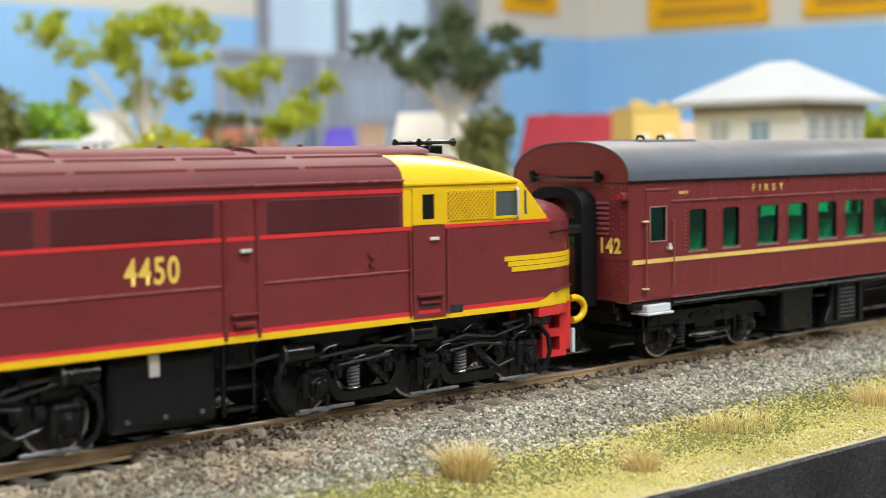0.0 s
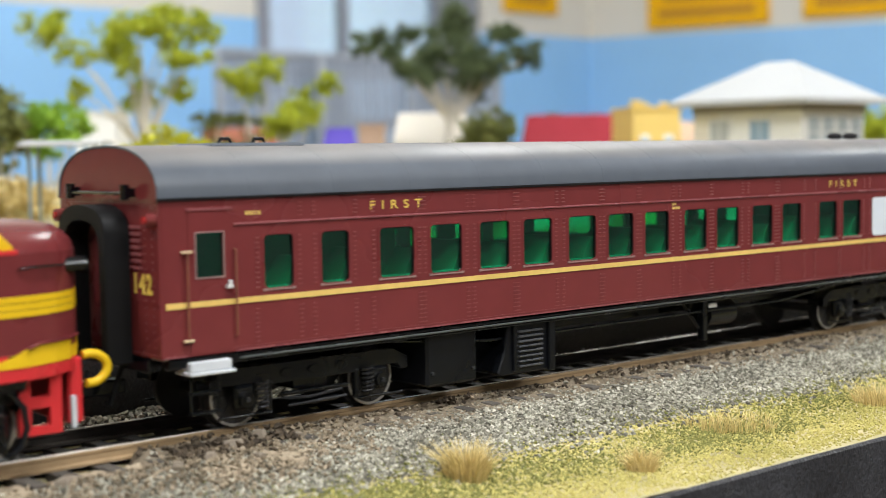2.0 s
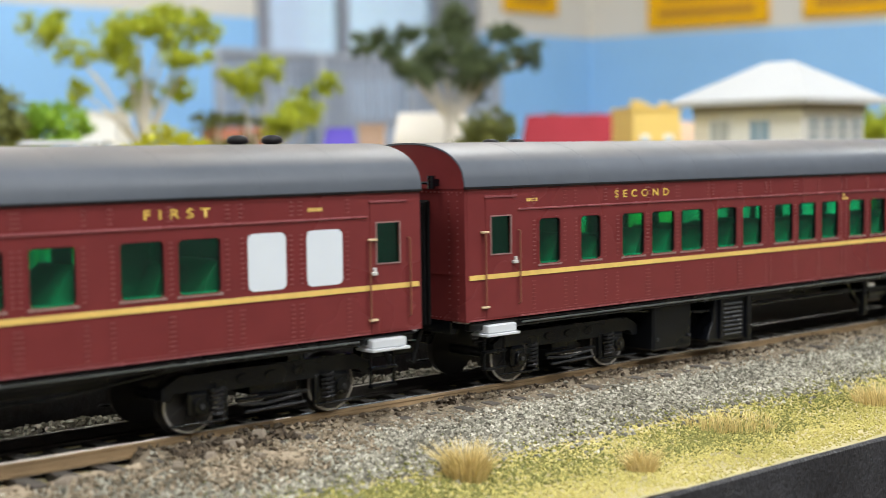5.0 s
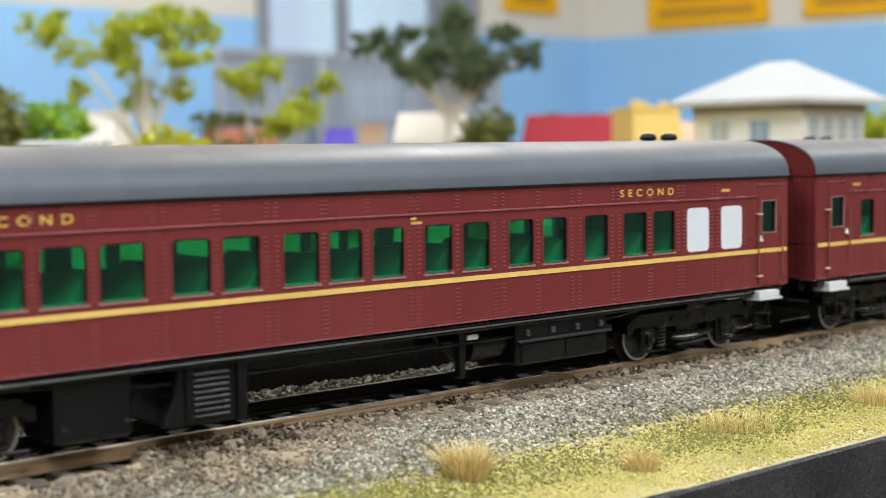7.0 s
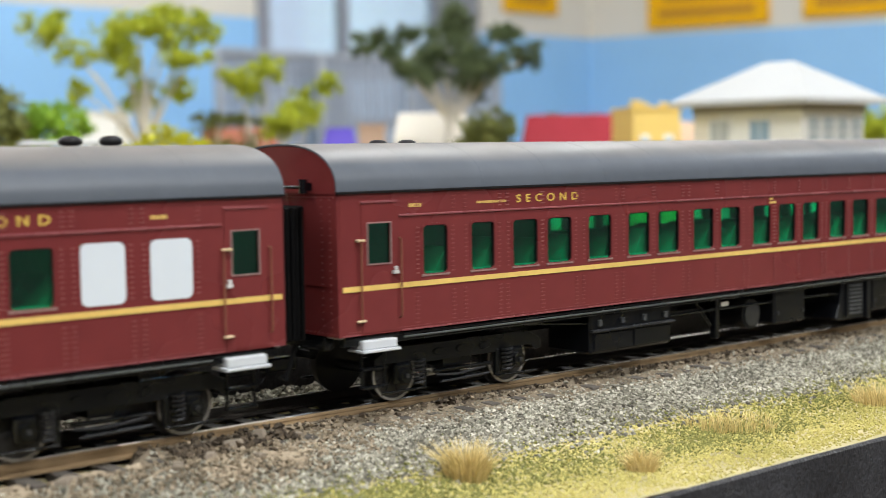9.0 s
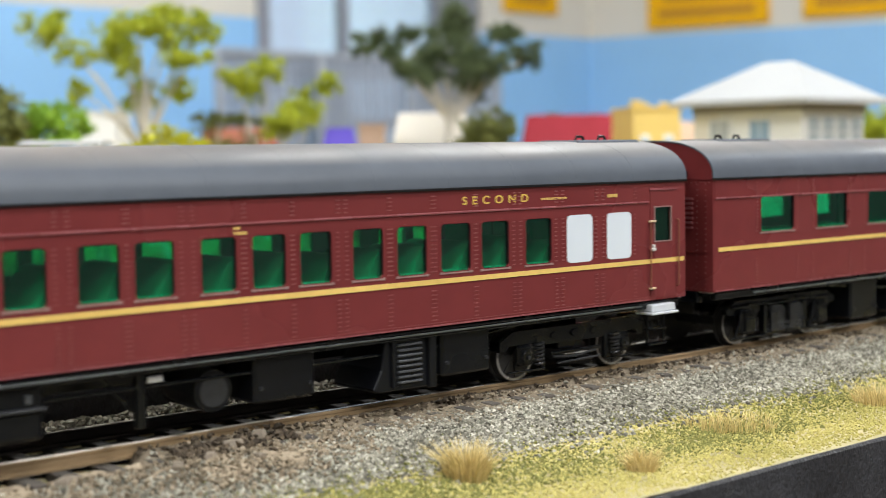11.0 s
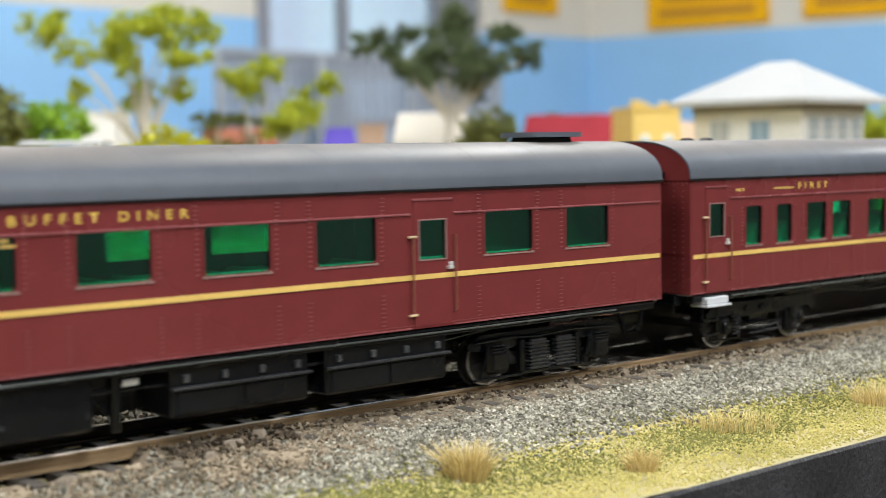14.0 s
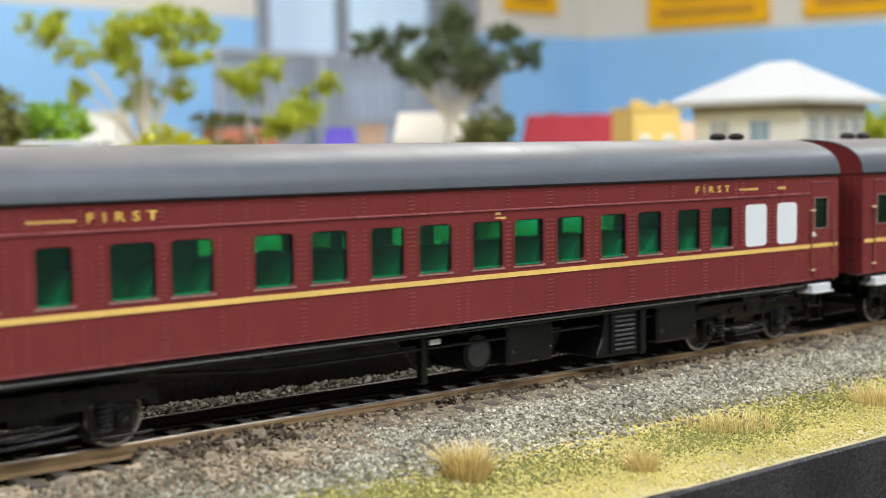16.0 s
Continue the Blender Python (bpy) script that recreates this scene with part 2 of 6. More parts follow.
def thing(name, label, category, group="", kind="", at=(0, 0, 0)):
    ob = new(name)
    ob.empty_display_size = 0.01
    ob.location = at
    return tagged(ob, label, category, group, kind)


def solid(name, geo, material, label, category="", group="", kind="", smooth=0, scale=MM, at=(0, 0, 0)):
    ob = new(name, geo.mesh(name, material, smooth, scale))
    ob.location = at
    return tagged(ob, label, category, group, kind)


def lettering(name, words, height, width, x, z, y, material, parent, label="", turn=0, depth=0.06, spacing=1.15, bold=0.0):
    """Words on a side wall; x, z: the lower left corner, in mm."""
    cu = bpy.data.curves.new(name, "FONT")
    cu.body, cu.size, cu.extrude, cu.space_character = words, 1.0, 0.0, spacing
    cu.offset = bold
    tmp = bpy.data.objects.new(name, cu)
    me = bpy.data.meshes.new_from_object(tmp)
    bpy.data.objects.remove(tmp)
    co = np.array([v.co[:] for v in me.vertices])
    lo, hi = co.min(0), co.max(0)
    sx, sz = width / (hi[0] - lo[0]), height / (hi[1] - lo[1])
    for v in me.vertices:
        v.co = ((v.co.x - lo[0]) * sx * MM, 0, (v.co.y - lo[1]) * sz * MM)
    me.materials.append(material)
    ob = new(name, me)
    ob.parent = parent
    ob.location = (x * MM, (y - depth) * MM, z * MM)
    ob.rotation_euler = (0, 0, radians(turn))
    if label:
        ob["label"] = label
    return ob
# ---- the hall ----
LAYOUT_TOP, HALL_FLOOR, HALL_TOP = -0.010, -1.15, 2.6
CREAM = mat("cream_wall_paint", (0.72, 0.68, 0.60), 0.7, grain=(3, 0.05), bump=(120, 0.0005))
BLUE = mat("sky_blue_wall_paint", (0.30, 0.57, 0.90), 0.6, grain=(3, 0.05), bump=(120, 0.0005))
# floor and unseen walls are kept dark to deepen contrast on the train
HALL_FLOOR_MAT = mat("hall_floor_vinyl", (0.13, 0.11, 0.09), 0.5, grain=(6, 0.12))
UNSEEN_DARK = mat("dark_unseen_wall", (0.13, 0.12, 0.115), 0.6, grain=(8, 0.15))
CEILING = mat("ceiling_white", (0.8, 0.8, 0.78), 0.8, grain=(4, 0.04))
DARK_FRAME = mat("dark_grey_frame", (0.27, 0.28, 0.32), 0.5, grain=(8, 0.1))
SIGN = mat("amber_sign_board", (0.90, 0.47, 0.008), 0.8, spec=0.15, grain=(6, 0.06))
SIGN_BAR = mat("sign_bar_brown", (0.50, 0.22, 0.01), 0.5)
GREY_FRAME = mat("grey_metal", (0.40, 0.43, 0.48), 0.5, metal=0.2, grain=(20, 0.1))
FABRIC_GREY = mat("grey_panel", (0.34, 0.38, 0.45), 0.8, grain=(20, 0.1))
OUTSIDE = mat("outside_glow_sheet", (0.78, 0.82, 0.98), 1.0, glow=0.64)

CORNER, LEFT_END, RIGHT_END = (0.80, 7.35), (-4.2, 3.00), (4.9, 4.88)


def wall_run(name, a, b, z0, z1, material, label, holes=(), thick=0.15):
    """A hall wall between two places of the plan, its face towards the layout."""
    pa, pb = room(*a), room(*b)
    length = (pb - pa).length
    ob = new(name, Geo().sheet(0, length, z0, z1, 0, thick, list(holes)).mesh(name, material, scale=1))
    ob.location = (pa.x, pa.y, 0)
    ob.rotation_euler = (0, 0, math.atan2(pb.y - pa.y, pb.x - pa.x))
    tagged(ob, label, "wall", kind="structure")
    return ob


SPLIT = 0.625
gap = (4.52, 5.85, -1.15, 1.75)
wall_run("wall_north_lower", LEFT_END, CORNER, HALL_FLOOR, SPLIT, BLUE, "sky-blue painted lower half of the hall wall", [(gap[0], gap[1], HALL_FLOOR, SPLIT)])
wall_run("wall_north_upper", LEFT_END, CORNER, SPLIT, HALL_TOP, CREAM, "cream painted upper half of the hall wall", [(gap[0], gap[1], SPLIT, gap[3])])
wall_run("wall_east_lower", CORNER, RIGHT_END, HALL_FLOOR, SPLIT, BLUE, "sky-blue painted lower half of the hall wall")
east = wall_run("wall_east_upper", CORNER, RIGHT_END, SPLIT, HALL_TOP, CREAM, "cream painted upper half of the hall wall")
# unseen walls, added dark so that reflections on the train stay dark
wall_run("wall_side", RIGHT_END, (4.9, -4.6), HALL_FLOOR, HALL_TOP, UNSEEN_DARK, "plain unseen wall closing the hall, dark to deepen contrast")
wall_run("wall_south", (4.9, -4.6), (-4.2, -4.6), HALL_FLOOR, HALL_TOP, UNSEEN_DARK, "plain unseen wall closing the hall, dark to deepen contrast")
wall_run("wall_west", (-4.2, -4.6), LEFT_END, HALL_FLOOR, HALL_TOP, UNSEEN_DARK, "plain unseen wall closing the hall, dark to deepen contrast")
for name, z0, z1, m, lab in (("floor", HALL_FLOOR - 0.1, HALL_FLOOR, HALL_FLOOR_MAT, "brown vinyl hall floor"), ("ceiling", HALL_TOP, HALL_TOP + 0.1, CEILING, "white hall ceiling")):
    g = Geo().prism([tuple(room(*p).xy) for p in ((-4.4, 3.0), (0.8, 7.6), (5.2, 4.9), (5.2, -4.8), (-4.4, -4.8))], 2, z0, z1)
    tagged(new(name, g.mesh(name, m, scale=1)), lab, name, kind="structure")

# the bright doorway in the north wall, its dark posts and a glowing sheet outside
pa, pb = room(*LEFT_END), room(*CORNER)
turn = math.atan2(pb.y - pa.y, pb.x - pa.x)
window = thing("window_1", "tall glazed doorway with dark grey posts, bright outside", "window", kind="structure", at=(pa.x, pa.y, 0))
window.rotation_euler = (0, 0, turn)


def wpart(name, x0, x1, y0, y1, z0, z1, m, c=0.0):
    return part(name, Geo().box(x0 * 1000, x1 * 1000, y0 * 1000, y1 * 1000, z0 * 1000, z1 * 1000, c), m, window)


wpart("post", gap[0], gap[0] + 0.06, -0.02, 0.16, HALL_FLOOR, gap[3], DARK_FRAME, 4)
wpart("post", 5.00, 5.055, 0.04, 0.085, HALL_FLOOR, gap[3], DARK_FRAME, 4)
wpart("post", 5.56, gap[1], 0.03, 0.09, HALL_FLOOR, gap[3], DARK_FRAME, 4)
wpart("header", gap[0] + 0.06, 5.56, 0.04, 0.085, gap[3] - 0.08, gap[3], DARK_FRAME, 4)
wpart("rail", gap[0] + 0.06, 5.00, 0.02, 0.1, 0.38, 0.42, GREY_FRAME, 4)
wpart("rail", 5.055, 5.56, 0.02, 0.1, 0.38, 0.42, GREY_FRAME, 4)
part("pane", Geo().box((gap[0] + 0.06) * 1000, 5000, 60, 66, HALL_FLOOR * 1000, 1670), CLEAR, window)
part("pane", Geo().box(5055, 5560, 60, 66, HALL_FLOOR * 1000, 1670), CLEAR, window)
# flat sheet that glows in place of the brightness outside
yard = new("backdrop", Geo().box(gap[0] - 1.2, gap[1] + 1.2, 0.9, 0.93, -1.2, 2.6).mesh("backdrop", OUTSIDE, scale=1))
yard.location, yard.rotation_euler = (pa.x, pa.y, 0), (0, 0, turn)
tagged(yard, "pale glowing sheet standing in for the brightness outside", "backdrop", kind="structure")

# stacked grey display screens and trestle frames in front of the doorway
for i, (s, a, w, h, tilt) in enumerate(((-0.62, 5.35, 0.62, 0.44, 8), (-0.22, 5.55, 0.60, 0.43, -6), (0.06, 5.75, 0.52, 0.36, 4))):
    sc = thing("display_screen", "grey barred folding screen standing on the hall floor", "screen", "grey screens", at=room(s, a, HALL_FLOOR))
    sc.rotation_euler = (0, 0, turn + radians(tilt))
    H = (h - HALL_FLOOR) * 1000
    n = int(w * 1000 / 42)
    for k in range(n):
        x = -w * 500 + 30 + (w * 1000 - 60) * k / (n - 1)
        part("bar", Geo().box(x - 15, x + 15, -6, 6, 140, H - 26, 2), FABRIC_GREY, sc)
    for k in range(7):
        z = 140 + (H - 200) * k / 6
        part("cross_rail", Geo().box(-w * 500 + 14, w * 500 - 14, 6.2, 14, z, z + 42, 2), FABRIC_GREY, sc)
    for x in (-w * 500, w * 500):
        part("upright", Geo().box(x - 14, x + 14, -14, 14, 0, H, 4), GREY_FRAME, sc)
    part("top_rail", Geo().box(-w * 500 + 14, w * 500 - 14, -12, 12, H - 26, H, 4), GREY_FRAME, sc)

# amber sign boards on the cream band
def sign(a, b, x0, x1, z0, z1):
    qa, qb = room(*a), room(*b)
    ob = thing("wall_sign", "amber rectangular sign board with unreadable brown lines", "sign", "amber wall signs", at=(qa.x, qa.y, 0))
    ob.rotation_euler = (0, 0, math.atan2(qb.y - qa.y, qb.x - qa.x))
    part("board", Geo().box(x0 * 1000, x1 * 1000, -22, -2, z0 * 1000, z1 * 1000, 3), SIGN, ob)
    for k in range(3):
        z = z0 + (z1 - z0) * (0.16 + 0.26 * k)
        part("text_bar", Geo().box((x0 + 0.06 + 0.03 * (k % 2)) * 1000, (x1 - 0.07) * 1000, -25, -22, z * 1000, (z + 0.04) * 1000), SIGN_BAR, ob)


sign(CORNER, RIGHT_END, 0.33, 0.97, 0.655, 0.98)
sign(CORNER, RIGHT_END, 1.14, 1.80, 0.665, 0.98)
sign(LEFT_END, CORNER, 5.98, 6.36, 0.735, 1.05)

# ceiling lights of the hall
TUBE = mat("light_panel", (1, 0.98, 0.95), 1, glow=3.0)
for s in (-2.0, 0.7, 3.0):
    for a in (-2.6, -0.6, 3.9):
        q = room(s, a, HALL_TOP - 0.06)
        ob = thing("ceiling_light", "white rectangular ceiling light panel, switched on", "ceiling light", "hall ceiling lights", at=q)
        part("frame", Geo().box(-640, 640, -190, 190, 20, 60, 6), CEILING, ob)
        part("diffuser", Geo().box(-600, 600, -150, 150, 10, 20), TUBE, ob)
        area("ceiling_lamp", Matrix.Translation((q.x, q.y, HALL_TOP - 0.075)), 1.2, 0.3, (68.0 if a > 3 else LAMP if s > 0 else 52.0), (0.955, 0.98, 0.99))

# ---- the layout ----
rng = np.random.default_rng(7)
GROUND = ramp_mat("ground_scatter", [(0.28, 0.235, 0.12), (0.43, 0.37, 0.20), (0.54, 0.47, 0.27), (0.41, 0.37, 0.16)], 55, bump=(1500, 0.0006))
DUST = ramp_mat("brown_track_dirt", [(0.17, 0.13, 0.085), (0.31, 0.243, 0.168), (0.43, 0.35, 0.25), (0.27, 0.205, 0.138)], 260, bump=(2200, 0.0005))
STONE = ramp_mat("grey_ballast", [(0.055, 0.050, 0.039), (0.18, 0.168, 0.132), (0.36, 0.339, 0.272), (0.66, 0.63, 0.525)], 70, 0.85, island=True, mix=0.72)
BROWN_STONE = ramp_mat("brown_ballast", [(0.075, 0.058, 0.039), (0.19, 0.15, 0.102), (0.31, 0.248, 0.172), (0.45, 0.37, 0.27)], 70, 0.9, island=True, mix=0.7)
GRASS = ramp_mat("yellow_green_scatter", [(0.25, 0.235, 0.07), (0.40, 0.355, 0.105), (0.54, 0.47, 0.165), (0.68, 0.595, 0.26)], 32, 0.9, island=True, mix=0.32)
# near-black stone tones paint the shade beneath and behind the train
UNDER_SHADE = ramp_mat("under_train_shade", [(0.01, 0.01, 0.01), (0.03, 0.03, 0.028), (0.08, 0.075, 0.07), (0.13, 0.12, 0.11)], 70, 0.8, island=True, mix=0.7)
STRAW = ramp_mat("straw_tuft", [(0.52, 0.39, 0.15), (0.68, 0.53, 0.22), (0.80, 0.66, 0.33)], 90, 0.8, island=True, mix=0.8)
FASCIA = mat("black_painted_board", (0.026, 0.026, 0.029), 0.42, spec=0.5, grain=(700, 0.7), bump=(1400, 0.0008))
# shaded copy of the rail side, for the far rail under the train
RAIL_SHADED = mat("shaded_rail_side", (0.05, 0.042, 0.035), 0.7, grain=(250, 0.25))
RAIL_SIDE = mat("rusty_rail_side", (0.33, 0.225, 0.12), 0.75, grain=(250, 0.25), bump=(1500, 0.0001))
RAIL_TOP = mat("polished_rail_head", (0.55, 0.50, 0.44), 0.25, metal=1.0, grain=(300, 0.15))
SLEEPER = mat("weathered_sleeper", (0.07, 0.06, 0.05), 0.85, grain=(300, 0.35), bump=(1500, 0.0002), object_vary=0.35)

FRONT_EDGE = -0.0674


def ground_height(x, y):
    """Shoulder of the track bed, in metres."""
    d = abs(y)
    z = -0.0028 if d < 0.016 else -0.0028 - 0.0050 * min(1, (d - 0.016) / 0.032)
    if -0.0165 < y < -0.0092:
        z = (-0.00155 + 0.0004 * noise.noise((x * 45, 0, 8)) if y > -0.0118 else -0.0024 if y > -0.0135 else -0.0027) if x > 0.101 else -0.0042
    return z + (0.0007 * noise.noise((x * 60, y * 60, 0)) if d > 0.017 else 0) + 0.0003 * noise.noise((x * 190, y * 190, 3)) if d > 0.0095 else z - 0.0006


def ground_sheet():
    xs = np.concatenate([np.linspace(-0.9, 0.02, 24), np.linspace(0.025, 0.42, 160), np.linspace(0.44, 2.6, 50)])
    ys = np.concatenate([np.linspace(FRONT_EDGE, 0.03, 60), np.linspace(0.035, 2.2, 60)])
    g = Geo()
    # the packed verge beside the rail lies over this hollow
    g.v = [(x, y, ground_height(x, y) - (0.0015 if -0.0166 < y < -0.0093 and 0.1 < x < 0.6 else 0)) for x in xs for y in ys]
    n = len(ys)
    g.f = [(i * n + k, (i + 1) * n + k, (i + 1) * n + k + 1, i * n + k + 1) for i in range(len(xs) - 1) for k in range(n - 1)]
    ob = new("ground", g.mesh("ground", GROUND, 60, 1))
    tagged(ob, "sandy brown scenic ground of the model layout", "ground", kind="structure")


ground_sheet()
fascia = solid("fascia_board", Geo().box(-900, 2600, FRONT_EDGE * 1000 - 1.5, FRONT_EDGE * 1000 - 0.3, -140, -7.4, 0.5), FASCIA,
               "black painted wooden front edge board of the layout", "board", kind="structure")
base = solid("baseboard", Geo().box(-900, 2600, FRONT_EDGE * 1000, 2200, -90, -12), mat("plywood_base", (0.4, 0.3, 0.18), 0.8, grain=(20, 0.2)),
             "plywood baseboard under the scenery", "baseboard", kind="structure")
for x, y in ((-800, 0), (2500, 0), (-800, 2100), (2500, 2100), (800, 30), (800, 2100)):
    solid("trestle_leg", Geo().box(x - 25, x + 25, y - 25, y + 25, HALL_FLOOR * 1000, -90, 3), mat("pine_leg", (0.45, 0.33, 0.2), 0.7, grain=(30, 0.2)),
          "square pine leg under the layout", "leg", "layout legs")

# low black backing beyond the track, added to darken the view under the train
solid("retaining_wall", Geo().box(-880, 1600, 33, 38, -6, 8.5, 0.5), FASCIA, "low matt black backing added to darken the view under the train", "wall", kind="structure")

# the track
track = thing("railway_track", "single track with rusty rails on weathered sleepers", "railway track", kind="structure")
for y in (-8.25, 8.25):
    s = -1 if y < 0 else 1
    part("rail", Geo().prism([(y - 1.1, -2.3), (y + 1.1, -2.3), (y + 1.1, -1.95), (y + 0.35, -1.7), (y + 0.35, -0.8), (y + 0.5, -0.6), (y + 0.5, -0.12),
                              (y - 0.5, -0.12), (y - 0.5, -0.6), (y - 0.35, -0.8), (y - 0.35, -1.7), (y - 1.1, -1.95)], 0, -880, 2500), RAIL_SIDE if y < 0 else RAIL_SHADED, track, "rusty tan rail" if y < 0 else "far rail, side coloured dark for the train's shade")
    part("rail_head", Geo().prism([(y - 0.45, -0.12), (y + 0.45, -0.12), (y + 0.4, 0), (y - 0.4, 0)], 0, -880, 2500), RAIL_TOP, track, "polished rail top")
# dark strips put the shade under the train into the bed's colour
part("track_bed", Geo().box(-880, 2500, -7.1, 7.1, -4.4, -3.0), UNDER_SHADE, track, "bed between the rails, coloured dark for the train's shade")
part("track_bed", Geo().box(-880, 2500, 9.4, 17, -4.4, -2.75), UNDER_SHADE, track)
sleeper_mesh = Geo().box(-1.35, 1.35, -15.2, 15.2, -4.2, -2.35, 0.15).box(-1.25, 1.25, -16.4, -11.6, -4.0, -2.12, 0.2).mesh("sleeper", SLEEPER)
for i in range(130):
    ob = part("sleeper", sleeper_mesh, None, track, at=(20 + i * 6.9 + random.uniform(-0.4, 0.4), random.uniform(-1.2, 0.8), random.uniform(-0.25, 0.1)))
    ob.rotation_euler = (0, 0, radians(random.uniform(-2, 2)))


def scatter(name, count, place, size, material, label, category, flat=0.7, kind="stuff"):
    """Many small angular chips in one mesh; place(n) gives their x, y (metres) and height offset."""
    base_v = np.array([(0, 0, 1), (0.94, 0, 0.33), (-0.47, 0.82, 0.33), (-0.47, -0.82, 0.33), (0.47, 0.82, -0.33), (0.47, -0.82, -0.33), (-0.94, 0, -0.33), (0, 0, -1)])
    base_f = np.array([(0, 1, 2), (0, 2, 3), (0, 3, 1), (1, 4, 2), (2, 6, 3), (3, 5, 1), (1, 5, 4), (2, 4, 6), (3, 6, 5), (4, 5, 7), (4, 7, 6), (5, 7, 6)])
    x, y, dz = place(count)
    n = len(x)
    z = np.array([ground_height(a, b) for a, b in zip(x, y)]) + dz
    v = base_v[None] * rng.uniform(0.6, 1.25, (n, 8, 1)) * (rng.uniform(size[0], size[1], (n, 1, 1)))
    v = v * rng.uniform(0.65, 1.2, (n, 1, 3))
    a = rng.uniform(0, 6.283, n)
    b = rng.uniform(-1, 1, n)
    ca, sa, cb, sb = np.cos(a)[:, None], np.sin(a)[:, None], np.cos(b)[:, None], np.sin(b)[:, None]
    v[..., 2] *= flat
    yy, zz = v[..., 1] * cb - v[..., 2] * sb, v[..., 1] * sb + v[..., 2] * cb
    v = np.stack([v[..., 0] * ca - yy * sa, v[..., 0] * sa + yy * ca, zz], -1)
    v += np.stack([x, y, z], -1)[:, None]
    f = (base_f[None] + 8 * np.arange(n)[:, None, None]).reshape(-1, 3)
    me = bpy.data.meshes.new(name)
    me.from_pydata(v.reshape(-1, 3), [], f)
    me.materials.append(material)
    ob = new(name, me)
    return tagged(ob, label, category, kind=kind)


def band(x0, x1, y0, y1, soft=0.004, lift=0.0):
    def place(n):
        x = rng.uniform(x0, x1, n)
        y = rng.uniform(y0, y1, n) + rng.normal(0, soft, n)
        keep = (y > FRONT_EDGE + 0.001) & (y < -0.0098)
        return x[keep], y[keep], np.full(keep.sum(), lift)
    return place


def inside_band(n):
    x, y = rng.uniform(0.03, 0.6, n), rng.uniform(-0.0068, 0.0068, n)
    return x, y, np.full(n, 0.0001)


def bank_band(n):
    x, y = rng.uniform(0.03, 0.205, n), rng.normal(0.0275, 0.0022, n)
    return x, y, 0.0022 - np.abs(y - 0.0275) * 0.5


def dirt_patch():
    """Trodden dirt that has buried the stones beside the rail, thinning out to its rim."""
    xs, ys = np.linspace(0.066, 0.150, 150), np.linspace(-0.0300, -0.0104, 44)
    g = Geo()
    for x in xs:
        for y in ys:
            rim = min(1, (x - 0.066) / 0.01, (0.150 - x) / 0.03, (y + 0.0300) / 0.009, (-0.0104 - y) / 0.0008)
            lump = noise.noise((x * 160, y * 160, 5)) * 0.0007 + noise.noise((x * 520, y * 520, 9)) * 0.00035 + noise.noise((x * 1500, y * 1500, 2)) * 0.00012
            z = -0.0030 - 0.0050 * min(1, max(0, -y - 0.016) / 0.032)
            if x < 0.101 and y > -0.0122:
                z -= 0.0010
            g.v.append((x, y, z + 0.0009 * max(0.0, rim) ** 0.5 - 0.0006 + lump))
    n = len(ys)
    g.f = [(i * n + k, (i + 1) * n + k, (i + 1) * n + k + 1, i * n + k + 1) for i in range(len(xs) - 1) for k in range(n - 1)]
    tagged(new("dirt", g.mesh("dirt", DUST, 60, 1)), "tan trodden dirt beside the rail", "dirt", kind="structure")


def loose_stone(x, y, size, turn_deg, material, label):
    """A squarish broken stone lying on the dirt."""
    w, d, h = size
    rings = [[(sx * w * k + random.uniform(-.12, .12), sy * d * k + random.uniform(-.12, .12), z * h + random.uniform(-.08, .08)) for sx, sy in ((-.5, -.5), (.1, -.56), (.5, -.42), (.54, .2), (.42, .5), (-.2, .54), (-.5, .4))]
             for z, k in ((-.3, 1.0), (.55, 1.0), (.9, .9), (1.0, .7))]
    ob = solid("stone", Geo().loft(rings), material, label, "stone", "loose stones by the track", at=(x, y, ground_height(x, y) + .0003))
    ob.rotation_euler = (radians(random.uniform(-8, 8)), radians(random.uniform(-8, 8)), radians(turn_deg))


def far_band(n):
    x, y = rng.uniform(0.03, 0.7, n), rng.uniform(0.0105, 0.05, n)
    return x, y, np.full(n, 0.0002)


def ballast_bed():
    xs, ys = np.linspace(0.03, 0.52, 150), np.linspace(-0.0355, -0.0165, 14)
    g = Geo()
    g.v = [(x, y, ground_height(x, y) + 0.00012) for x in xs for y in ys]
    n = len(ys)
    g.f = [(i * n + k, (i + 1) * n + k, (i + 1) * n + k + 1, i * n + k + 1) for i in range(len(xs) - 1) for k in range(n - 1)]
    tagged(new("ballast_bed", g.mesh("ballast_bed", BED, 60, 1)), "dark sheet painting the shade between loose ballast stones", "ballast", kind="structure")


# dark tones put the shade in the gaps between stones into this sheet
BED = ramp_mat("stone_gap_shade", [(0.035, 0.032, 0.027), (0.08, 0.075, 0.065), (0.15, 0.14, 0.12)], 400, 0.95, bump=(2500, 0.0004))
ballast_bed()
scatter("ballast", 52000, band(0.04, 0.50, -0.0345, -0.0165, 0.003, 0.0002), (0.00028, 0.00068), STONE, "light and dark grey crushed stone ballast", "ballast")
scatter("ballast", 13000, band(0.116, 0.50, -0.0185, -0.0100, 0.0012, 0.0002), (0.00025, 0.0006), BROWN_STONE, "fine brown dusty ballast beside the rail", "ballast")
scatter("ballast", 1500, band(0.05, 0.125, -0.029, -0.013, 0.003, 0.0007), (0.0003, 0.00065), BROWN_STONE, "coarse brown stones beside the rail", "ballast")
